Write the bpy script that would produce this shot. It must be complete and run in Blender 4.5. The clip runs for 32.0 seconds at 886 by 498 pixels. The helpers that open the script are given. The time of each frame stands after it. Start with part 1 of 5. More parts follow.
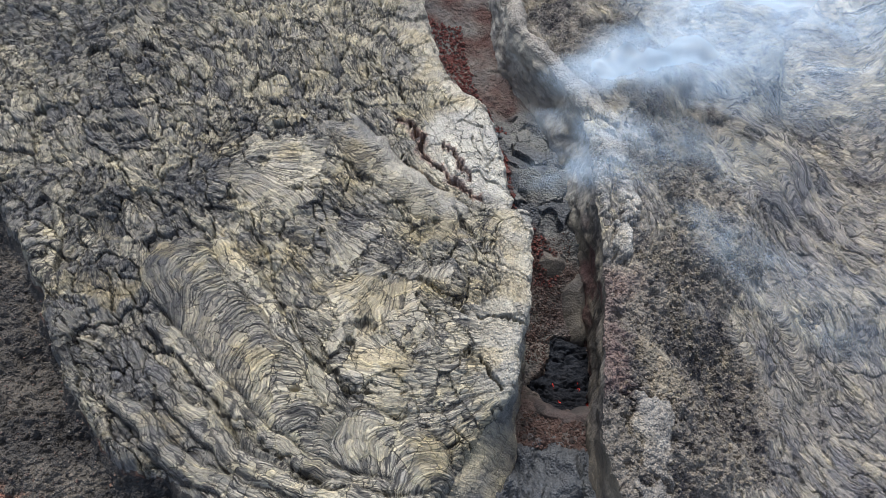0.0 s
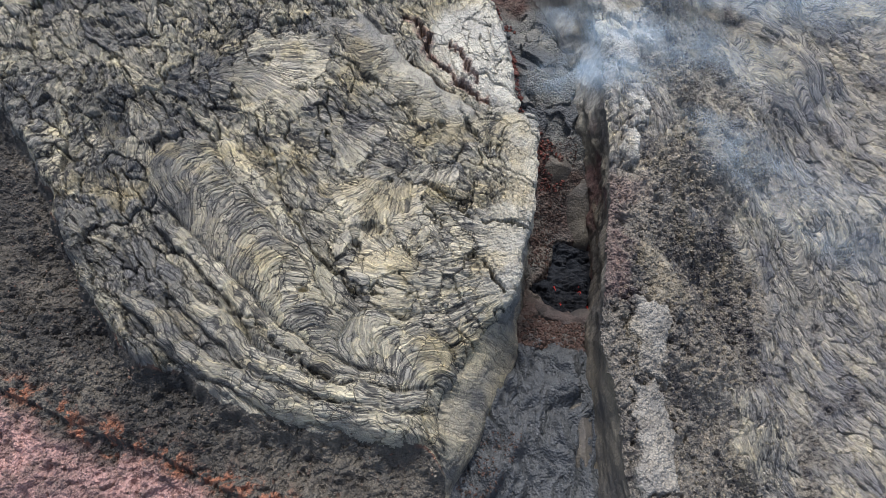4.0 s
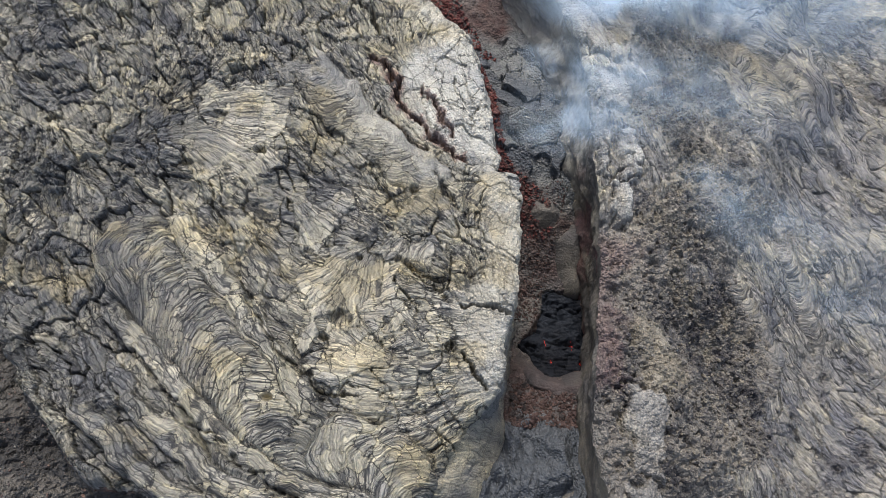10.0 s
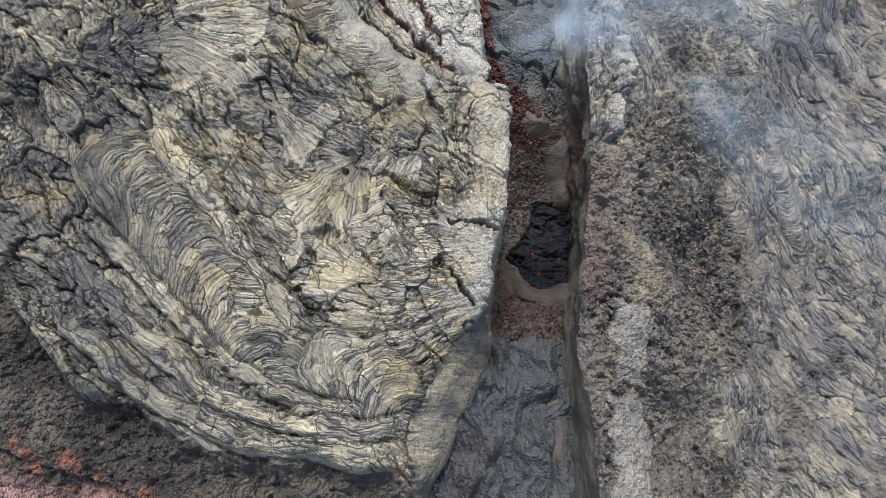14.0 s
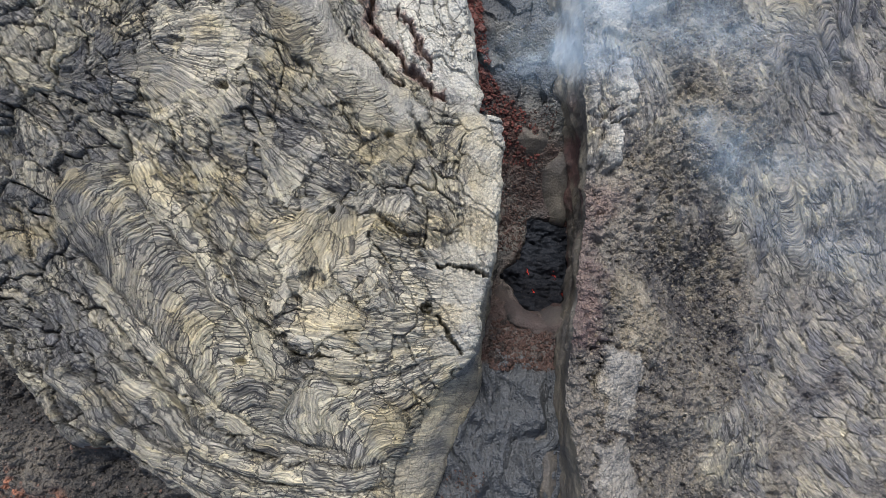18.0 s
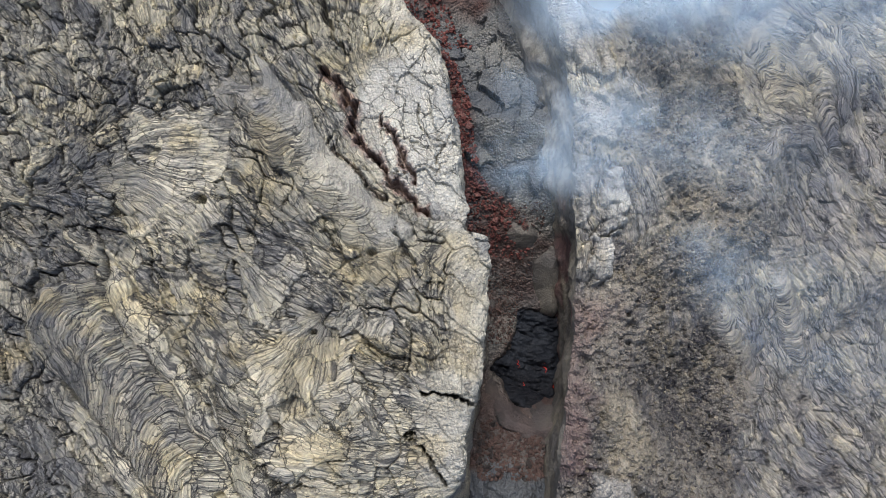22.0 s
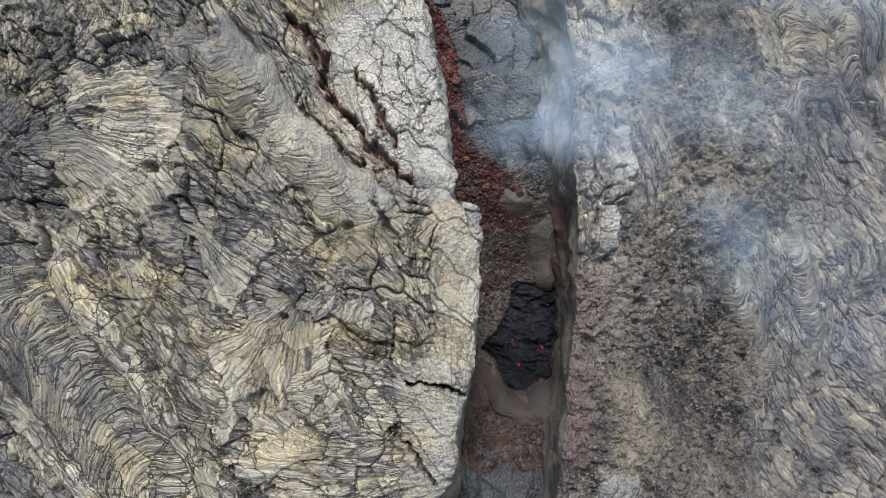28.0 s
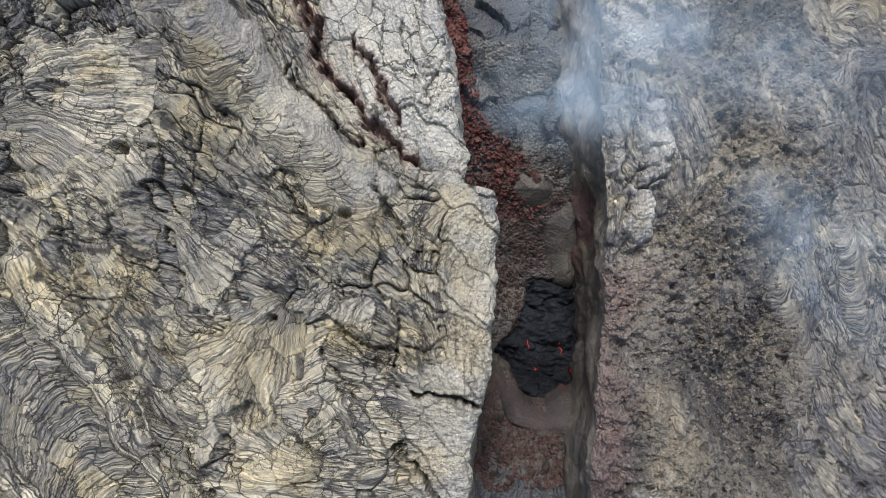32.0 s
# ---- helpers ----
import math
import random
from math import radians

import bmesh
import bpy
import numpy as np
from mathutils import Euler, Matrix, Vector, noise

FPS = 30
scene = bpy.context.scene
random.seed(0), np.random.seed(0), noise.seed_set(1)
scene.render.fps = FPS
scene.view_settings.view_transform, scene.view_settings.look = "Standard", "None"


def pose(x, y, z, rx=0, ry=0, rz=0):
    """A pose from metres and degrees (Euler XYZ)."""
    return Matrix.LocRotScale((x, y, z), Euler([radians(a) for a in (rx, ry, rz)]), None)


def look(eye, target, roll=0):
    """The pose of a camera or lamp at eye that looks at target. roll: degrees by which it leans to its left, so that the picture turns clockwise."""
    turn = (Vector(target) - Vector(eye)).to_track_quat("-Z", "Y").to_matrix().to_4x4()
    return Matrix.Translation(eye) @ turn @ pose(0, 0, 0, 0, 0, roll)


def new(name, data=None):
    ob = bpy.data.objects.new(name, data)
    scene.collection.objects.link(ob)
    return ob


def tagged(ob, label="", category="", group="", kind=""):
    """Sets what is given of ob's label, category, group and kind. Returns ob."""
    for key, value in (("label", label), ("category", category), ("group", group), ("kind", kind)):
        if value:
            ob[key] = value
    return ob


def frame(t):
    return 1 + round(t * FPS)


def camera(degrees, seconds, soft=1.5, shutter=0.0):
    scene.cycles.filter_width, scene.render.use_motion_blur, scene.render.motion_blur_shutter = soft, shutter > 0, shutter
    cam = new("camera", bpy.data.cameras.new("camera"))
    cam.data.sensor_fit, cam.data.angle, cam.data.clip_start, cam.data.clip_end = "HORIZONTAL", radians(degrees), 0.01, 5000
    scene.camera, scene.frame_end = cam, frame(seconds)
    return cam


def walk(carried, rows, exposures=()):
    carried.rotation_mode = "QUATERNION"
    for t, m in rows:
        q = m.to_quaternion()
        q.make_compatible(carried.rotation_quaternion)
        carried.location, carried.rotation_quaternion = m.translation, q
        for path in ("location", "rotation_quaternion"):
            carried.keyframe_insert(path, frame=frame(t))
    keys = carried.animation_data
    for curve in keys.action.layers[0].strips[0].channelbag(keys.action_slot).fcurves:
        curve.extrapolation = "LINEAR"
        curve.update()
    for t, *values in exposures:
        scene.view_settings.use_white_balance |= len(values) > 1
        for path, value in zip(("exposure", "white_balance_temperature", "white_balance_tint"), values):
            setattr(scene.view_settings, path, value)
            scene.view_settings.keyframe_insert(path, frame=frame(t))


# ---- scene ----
cam = camera(65.13, 32.0, soft=0.8)
walk(cam, [
    (0, pose(-0.970, -4.545, 7.841, 36.81, -1.19, 2.44)),
    (0.5, pose(-0.971, -4.545, 7.861, 35.81, -1.24, 2.56)),
    (1, pose(-0.975, -4.535, 7.878, 34.75, -1.24, 2.66)),
    (1.5, pose(-0.979, -4.529, 7.889, 33.71, -1.22, 2.73)),
    (2, pose(-0.976, -4.533, 7.894, 32.72, -1.17, 2.82)),
    (2.5, pose(-0.975, -4.537, 7.898, 31.72, -1.12, 2.91)),
    (3, pose(-0.974, -4.542, 7.903, 30.71, -1.13, 3.01)),
    (3.5, pose(-0.971, -4.547, 7.908, 29.69, -1.16, 3.12)),
    (4, pose(-0.971, -4.551, 7.912, 28.68, -1.18, 3.21)),
    (4.5, pose(-0.968, -4.558, 7.914, 27.69, -1.13, 3.29)),
    (6.5, pose(-0.898, -4.107, 7.936, 24.57, -0.34, 3.66)),
    (7, pose(-0.878, -3.897, 7.934, 24.58, -0.20, 3.52)),
    (7.5, pose(-0.869, -3.668, 7.930, 24.62, -0.14, 3.13)),
    (8, pose(-0.854, -3.408, 7.931, 24.63, -0.09, 2.76)),
    (8.5, pose(-0.829, -3.127, 7.940, 24.61, -0.06, 2.40)),
    (9, pose(-0.803, -2.886, 7.958, 24.63, -0.11, 1.99)),
    (9.5, pose(-0.775, -2.753, 7.966, 24.68, -0.20, 1.65)),
    (10, pose(-0.747, -2.708, 7.946, 24.56, -0.29, 1.35)),
    (10.5, pose(-0.720, -2.694, 7.914, 24.02, -0.41, 1.19)),
    (11, pose(-0.699, -2.701, 7.881, 23.24, -0.57, 1.14)),
    (11.5, pose(-0.689, -2.719, 7.849, 22.43, -0.76, 1.11)),
    (12, pose(-0.684, -2.714, 7.836, 21.54, -0.85, 1.09)),
    (12.5, pose(-0.679, -2.681, 7.852, 20.59, -0.84, 1.07)),
    (13, pose(-0.685, -2.640, 7.878, 19.51, -0.87, 1.04)),
    (13.5, pose(-0.696, -2.592, 7.907, 18.07, -0.91, 1.01)),
    (14, pose(-0.700, -2.524, 7.940, 16.41, -0.87, 1.00)),
    (14.5, pose(-0.700, -2.433, 7.965, 14.68, -0.77, 1.00)),
    (16.5, pose(-0.563, -1.697, 8.048, 10.38, -0.24, 1.47)),
    (17, pose(-0.535, -1.524, 8.051, 10.40, -0.21, 1.49)),
    (17.5, pose(-0.509, -1.344, 8.059, 10.40, -0.22, 1.51)),
    (18, pose(-0.489, -1.157, 8.064, 10.40, -0.21, 1.52)),
    (18.5, pose(-0.473, -0.951, 8.074, 10.33, -0.06, 1.49)),
    (19, pose(-0.465, -0.725, 8.096, 10.16, 0.12, 1.45)),
    (19.5, pose(-0.460, -0.501, 8.121, 9.99, 0.24, 1.40)),
    (20, pose(-0.442, -0.285, 8.142, 9.89, 0.34, 1.37)),
    (20.5, pose(-0.410, -0.070, 8.150, 9.85, 0.36, 1.36)),
    (21, pose(-0.377, 0.131, 8.146, 9.83, 0.32, 1.36)),
    (21.5, pose(-0.345, 0.308, 8.133, 9.65, 0.23, 1.35)),
    (22, pose(-0.314, 0.455, 8.114, 9.08, 0.09, 1.29)),
    (22.5, pose(-0.293, 0.556, 8.089, 8.25, -0.13, 1.15)),
    (23, pose(-0.276, 0.610, 8.060, 7.34, -0.39, 0.97)),
    (23.5, pose(-0.262, 0.627, 8.017, 6.66, -0.59, 0.80)),
    (24, pose(-0.257, 0.625, 7.954, 6.45, -0.72, 0.69)),
    (24.5, pose(-0.254, 0.629, 7.885, 6.40, -0.76, 0.62)),
    (25, pose(-0.251, 0.635, 7.812, 6.34, -0.77, 0.58)),
    (25.5, pose(-0.256, 0.643, 7.714, 6.26, -0.87, 0.55)),
    (27.5, pose(-0.296, 0.692, 7.335, 5.95, -0.86, 0.45)),
    (28, pose(-0.306, 0.699, 7.237, 5.93, -0.86, 0.43)),
    (28.5, pose(-0.319, 0.704, 7.131, 5.93, -0.89, 0.41)),
    (29, pose(-0.325, 0.711, 7.013, 5.91, -0.90, 0.39)),
    (29.5, pose(-0.328, 0.719, 6.888, 5.87, -0.92, 0.36)),
    (30, pose(-0.335, 0.724, 6.760, 5.84, -0.93, 0.32)),
    (30.5, pose(-0.344, 0.723, 6.635, 5.84, -0.89, 0.26)),
    (31, pose(-0.356, 0.721, 6.526, 5.85, -0.81, 0.21)),
    (31.5, pose(-0.368, 0.729, 6.434, 5.77, -0.76, 0.20)),
    (32, pose(-0.384, 0.739, 6.345, 5.68, -0.79, 0.20)),
], exposures=[(0, 1.28), (8, 1.28), (20, 1.22), (32, 1.13)])
# ---- end of path ----

# ---------------------------------------------------------------- light
world = bpy.data.worlds.new("overcast_sky")
scene.world = world
world.use_nodes = True
wn = world.node_tree.nodes
sky = wn.new("ShaderNodeTexSky")
sky.sky_type, sky.sun_disc = "NISHITA", False
sky.sun_elevation, sky.sun_rotation = radians(64), radians(-12)
sky.dust_density = 4.0
wn["Background"].inputs["Strength"].default_value = 0.10
world.node_tree.links.new(sky.outputs["Color"], wn["Background"].inputs["Color"])
sun_data = bpy.data.lights.new("sun", "SUN")
sun_data.energy, sun_data.angle, sun_data.color = 1.5, radians(14), (0.985, 0.99, 1.0)
sun = new("sun", sun_data)
sun.matrix_world = look((-1.0, 4.6, 9.5), (0, 0, 0))


# ---------------------------------------------------------------- noise on arrays
def vnoise(x, y, size, seed):
    """Smooth noise, about -1 to 1, with lumps of that size."""
    table = (np.random.RandomState(seed).rand(65536) * 2 - 1).astype(np.float32)
    u, v = x / size, y / size
    fu, fv = np.floor(u), np.floor(v)
    a, b = u - fu, v - fv
    a, b = a * a * (3 - 2 * a), b * b * (3 - 2 * b)
    i, j = fu.astype(np.int32), fv.astype(np.int32)
    i0, i1, j0, j1 = (i & 255) << 8, ((i + 1) & 255) << 8, j & 255, (j + 1) & 255
    low = table[i0 | j0]
    high = table[i0 | j1]
    low = low + (table[i1 | j0] - low) * a
    high = high + (table[i1 | j1] - high) * a
    return low + (high - low) * b


def fbm(x, y, size, seed, octaves=4, gain=0.5):
    total, amp = 0.0, 1.0
    for k in range(octaves):
        c, s = math.cos(0.6 * k), math.sin(0.6 * k)
        total = total + amp * vnoise(c * x - s * y + 7.3 * k, s * x + c * y - 3.1 * k, size / 2**k, seed + k)
        amp *= gain
    return total


def cells(x, y, size, seed):
    """Cellular pattern: nearest and second distance (in cells), cell number, offset from the cell's seed point."""
    rs = np.random.RandomState(seed)
    jx, jy = rs.rand(16384).astype(np.float32), rs.rand(16384).astype(np.float32)
    u, v = x / size, y / size
    i, j = np.floor(u).astype(np.int32), np.floor(v).astype(np.int32)
    f1, f2 = np.full(u.shape, 9.0, np.float32), np.full(u.shape, 9.0, np.float32)
    ident, ox, oy = np.zeros(u.shape, np.int32), np.zeros(u.shape, np.float32), np.zeros(u.shape, np.float32)
    for di in (-1, 0, 1):
        for dj in (-1, 0, 1):
            k = ((i + di) & 127) << 7 | ((j + dj) & 127)
            dx, dy = u - (i + di) - jx[k], v - (j + dj) - jy[k]
            d = np.sqrt(dx * dx + dy * dy)
            near = d < f1
            f2 = np.where(near, f1, np.minimum(f2, d))
            f1 = np.where(near, d, f1)
            ident = np.where(near, k, ident)
            ox, oy = np.where(near, dx, ox), np.where(near, dy, oy)
    return f1, f2, ident, ox * size, oy * size


def smooth(a, b, x):
    t = np.clip((x - a) / (b - a), 0, 1)
    return t * t * (3 - 2 * t)


def along(path, x, y):
    """Distance along a path of points, signed distance to its left, and its heading, for arrays of places."""
    best, s_at, d_at, run = np.full(np.shape(x), 1e9), np.zeros(np.shape(x)), np.zeros(np.shape(x)), 0.0
    heading = np.zeros(np.shape(x))
    last = len(path) - 2
    for k, ((ax, ay), (bx, by)) in enumerate(zip(path, path[1:])):
        length = math.hypot(bx - ax, by - ay)
        tx, ty = (bx - ax) / length, (by - ay) / length
        s = (x - ax) * tx + (y - ay) * ty
        c = np.clip(s, -9 if k == 0 else 0, 9 + length if k == last else length)
        d = (y - ay) * tx - (x - ax) * ty
        far = np.hypot(d, s - c)
        near = far < best
        best, s_at, d_at = np.where(near, far, best), np.where(near, run + c, s_at), np.where(near, np.sign(d) * far, d_at)
        heading = np.where(near, math.atan2(ty, tx), heading)
        run += length
    return s_at, d_at, heading


def scattered(x, y, points, reach):
    """A smooth height through scattered places."""
    total, weight = np.zeros(np.shape(x)), np.full(np.shape(x), 1e-9)
    for px, py, pz in points:
        w = np.exp(-((x - px) ** 2 + (y - py) ** 2) / (2 * reach * reach)) + 2e-3 / (1 + (x - px) ** 2 + (y - py) ** 2) ** 2
        total, weight = total + w * pz, weight + w
    return total / weight


def curve(points):
    ys, xs = np.array([p[0] for p in points]), np.array([p[1] for p in points])
    return lambda y: np.interp(y, ys, xs)


# ---------------------------------------------------------------- plan of the fissure
rim_left = curve([(-4.4, -1.2), (-3.2, -0.85), (-2.8, -0.88), (-2.46, -1.0), (-2.06, -0.9), (-1.62, -0.65), (-1.24, -0.4), (-0.9, -0.1),
                  (-0.55, -0.07), (0.0, 0.06), (0.54, 0.13), (1.09, 0.17), (1.53, 0.2), (1.88, 0.15), (1.96, -0.07), (2.77, -0.17),
                  (3.35, -0.26), (3.94, -0.35), (4.4, -0.49), (5.09, -1.02), (5.85, -1.35), (6.77, -1.55), (8.8, -1.9)])
foot_left = curve([(-4.4, -0.9), (-3.06, -0.72), (-2.56, -0.48), (-1.82, -0.18), (-1.2, 0.05), (-0.7, 0.1), (0, 0.22), (0.5, 0.3), (1.1, 0.28),
                   (2.0, 0.1), (3.0, -0.1), (4.0, -0.2), (5.0, -0.8), (6.8, -1.3), (8.8, -1.7)])
rim_right = curve([(-4.4, 1.2), (-3.07, 1.15), (-2.3, 1.1), (-1.8, 0.97), (-1.23, 0.95), (-0.45, 1.05), (0.3, 1.13), (0.77, 1.22), (1.4, 1.27),
                   (2.14, 1.2), (2.84, 1.19), (3.64, 1.17), (4.19, 1.06), (4.85, 0.87), (5.5, 0.45), (6.38, -0.05), (7.27, -0.15), (8.8, -0.3)])
foot_right = curve([(-4.4, 1.1), (-2.0, 0.95), (-0.6, 1.05), (0, 1.34), (0.5, 1.37), (1.1, 1.32), (1.9, 1.24), (2.5, 1.07), (3.1, 0.98), (3.6, 0.94), (4.1, 0.8), (4.75, 0.58),
                    (5.4, 0.25), (6.5, -0.2), (7.5, -0.4), (8.8, -0.6)])
floor_z = curve([(-4.4, -1.2), (-2.0, -1.15), (-1.2, -1.25), (-0.6, -1.45), (-0.15, -1.8), (0.1, -2.1), (1.1, -2.2), (1.5, -2.05), (1.8, -1.8),
                 (2.2, -1.45), (2.8, -1.1), (3.6, -0.85), (5.0, -1.0), (7.0, -0.9), (8.8, -0.7)])
crust_edge = curve([(-10.6, 3.6), (-8.2, 2.2), (-7.2, 1.2), (-6.7, 0.64), (-6.11, -0.22), (-5.64, -1.0), (-5.03, -1.65), (-4.59, -1.98),
                    (-4.13, -1.98), (-3.43, -2.42), (-2.74, -2.64), (-1.77, -2.7), (-1.18, -2.83), (-0.86, -3.02), (8.0, -3.4)])
cinder_edge = curve([(-10.6, -1.6), (-6.32, -2.32), (-5.84, -2.45), (-5.14, -2.72), (-4.35, -2.92), (-3.77, -3.12), (-3.33, -3.33), (-2.8, -3.46), (0, -4.0)])

# ---------------------------------------------------------------- relief of both banks on one raster
STEP, X0, Y0, X1, Y1 = 0.012, -9.4, -4.3, 7.2, 8.0
gx, gy = (g.astype(np.float32) for g in np.meshgrid(np.arange(X0, X1, STEP), np.arange(Y0, Y1, STEP)))
left = gx < (rim_left(gy) + rim_right(gy)) / 2

FLOW_WEST = [(-3.9, 2.8, 25), (-4.2, 2.7, 45), (-3.8, 3.0, 5), (-3.3, 2.6, -15), (-3.6, 2.3, -5), (-4.2, 2.0, -30), (-3.5, 2.0, -35), (-2.7, 1.9, -25),
             (-2.8, 1.4, -5), (-2.1, 1.5, -10), (-2.3, 0.7, -30), (-1.9, 0.2, -15), (-2.4, 0.5, 40), (-3.7, 1.4, -50), (-3.2, 0.4, -55),
             (-2.7, -0.4, -50), (-4.5, 3.6, 70), (-4.0, 3.7, 60), (-3.3, 3.5, -50), (-2.9, 3.2, -45), (-2.4, 2.7, -55)]
FLOW_RIM = [(-1.3, 1.2, -38), (-0.9, 0.9, -35), (-1.5, 1.7, -50), (-1.0, 0.4, -25), (-2.1, -0.1, 10), (-1.5, -0.2, 5), (-1.0, -0.2, -10), (-1.8, -0.7, -20),
            (-0.7, -0.6, -20), (-0.2, 1.1, 80), (-0.2, 0.4, 85), (-0.1, 1.6, 30), (-1.9, 2.1, -60), (-2.2, 3.3, -50), (-1.3, 2.4, -55),
            (-0.7, 3.3, -65), (-0.5, 2.7, -60), (-0.6, 3.9, 80)]
FLOW_SOUTH = [(-6.1, 0.4, -75), (-6.7, 0.7, 60), (-5.6, -0.3, -45), (-4.9, -1.1, -40), (-5.4, -1.4, -55), (-4.2, -1.2, -48), (-3.4, -1.9, -45),
              (-2.6, -2.4, -35), (-1.8, -2.4, -12), (-1.4, -2.1, -8), (-1.1, -2.7, -60), (-0.5, -1.2, 60), (-0.8, -1.1, 30), (-0.6, -0.8, 15),
              (-1.6, -1.1, 10), (-2.1, -0.6, -8), (-1.5, -0.5, 5), (-2.6, -0.6, -45), (-3.5, 1.0, -55), (-3.4, 0.2, -50)]
FLOW_NORTH = [(-7.8, 3.7, -60), (-7.2, 2.1, 70), (-6.7, 3.0, -45), (-6.1, 3.9, -60), (-5.4, 3.9, -70), (-4.3, 4.0, -55), (-3.4, 4.1, -60), (-8.4, 5.1, 60),
              (-7.2, 4.4, 40), (-6.4, 6.4, -30), (-4.8, 6.4, -70), (-3.6, 6.1, -60), (-2.4, 6.7, 80), (-2.9, 5.3, -60), (-8.4, 6.3, 20)]
FLOW_EAST = [(4.7, 4.7, 45), (3.6, 4.5, -50), (4.7, 3.7, 10), (4.3, 2.3, -50), (4.9, 2.5, -60), (5.1, 4.0, -20), (3.7, 1.2, -40), (4.1, 1.6, -40),
             (4.5, -0.3, -55), (4.8, -0.6, -50), (5.0, -1.2, -45), (4.0, 0.2, -60), (4.3, 0.8, -70), (4.8, 1.2, -60), (3.5, 6.6, -40),
             (4.3, 5.1, -30), (6.7, 8.1, -30), (6.4, 5.2, -35), (6.0, 3.1, -45), (5.7, 7.7, 30), (4.2, -1.7, -60), (2.0, 3.0, -70), (1.6, 0.5, 80)]
coarse = (slice(None, None, 6), slice(None, None, 6))
cx, cy = gx[coarse], gy[coarse]
qc, qs = np.zeros(cx.shape), np.zeros(cx.shape)
for fx, fy, deg in FLOW_WEST + FLOW_RIM + FLOW_SOUTH + FLOW_NORTH + FLOW_EAST:
    w = np.exp(-((cx - fx) ** 2 + (cy - fy) ** 2) / (2 * 0.42**2)) + 1e-3 / (0.2 + (cx - fx) ** 2 + (cy - fy) ** 2) ** 2
    qc, qs = qc + w * math.cos(radians(2 * deg)), qs + w * math.sin(radians(2 * deg))
qa = np.repeat(np.repeat(np.arctan2(qs, qc) / 2, 6, 0), 6, 1)[: gx.shape[0], : gx.shape[1]]

# plates of broken crust, drawn out along the general run of the flow
wx, wy = gx + 0.16 * fbm(gx, gy, 0.5, 11, 3), gy + 0.16 * fbm(gx, gy, 0.5, 21, 3)
ca, sa = math.cos(radians(-48)), math.sin(radians(-48))
f1, f2, plate, offx, offy = cells((ca * wx + sa * wy) * 0.62, (-sa * wx + ca * wy) * 1.25, 0.36, 5)
rs = np.random.RandomState(3)
plate_turn, plate_rise, plate_lean_x, plate_lean_y, plate_tint = (rs.rand(16384) * 2 - 1 for _ in range(5))
g1, g2, chip, chipx, chipy = cells(wx * 0.9 + 3 + 0.1 * fbm(gx, gy, 0.22, 25, 2), wy * 1.1 + 0.1 * fbm(gx, gy, 0.22, 27, 2), 0.2, 8)

broken_zone = scattered(gx, gy, [(-6.5, 3, 1.0), (-5, 3.3, 0.9), (-3.6, 3.9, 0.8), (-5.6, 0.3, 1.0), (-5.2, -1.0, 0.9), (-4.6, 1.7, 1.0), (-3.4, 1.9, 0.7), (-3.7, 0.8, 0.4),
                                 (-2.8, 3.1, 0.8), (-2, 2.3, 0.6), (-3.7, 2.7, 0.05), (-2.3, 1.2, 0.25), (-1.4, 1.3, 0.4), (-1, 0.3, 0.15), (-1.8, -0.4, 0.15),
                                 (-3.6, -0.3, 0.05), (-1.5, -1.7, 0.05), (-0.3, 1, 0.35), (-0.6, 3, 0.5), (-1.8, 2.9, 0.05), (-3.3, -1.9, 0.2), (-1.8, -2.4, 0.2),
                                 (-0.8, -1.2, 0.1), (-3, 5.5, 0.6), (-7, 5, 1.0), (4.8, 0.5, 0.4), (4.9, -0.9, 0.6), (4.3, 2.5, 0.5), (5.5, 3.5, 0.5), (4.5, -2.2, 0.6)], 0.5)
TONGUES = {
    1: ([(-5.15, 1.05), (-4.3, 0.62), (-3.5, -0.25), (-2.85, -1.1), (-2.35, -2.0)], 0.72, 0.08, -0.8, 0.18, 0.0),
    2: ([(-2.75, 3.75), (-2.2, 3.05), (-1.55, 2.3), (-1.0, 1.75)], 0.35, 0.06, 0.5, 0.16, 0.95),
    3: ([(-2.25, -1.75), (-1.8, -1.6), (-1.35, -1.75), (-1.05, -2.05)], 0.42, 0.085, -0.36, 0.12, 0.0),
    4: ([(3.4, 1.2), (3.81, 0.73), (4.12, 0.23), (3.84, -0.36)], 0.24, 0.085, 0.2, 0.06, 0.0),
    5: ([(4.3, 1.9), (4.67, 1.1), (4.92, 0.45)], 0.2, 0.085, 0.17, 0.06, 0.0),
    6: ([(4.0, 5.2), (4.25, 4.6), (4.3, 4.05)], 0.48, 0.12, -0.35, 0.05, 0.0),
    7: ([(5.3, 3.6), (4.98, 4.15), (4.85, 4.9)], 0.26, 0.10, 0.2, 0.07, 0.0),
}
region = np.zeros(gx.shape, int)   # named parts of the banks: 0 plain
tongue_parts = {}
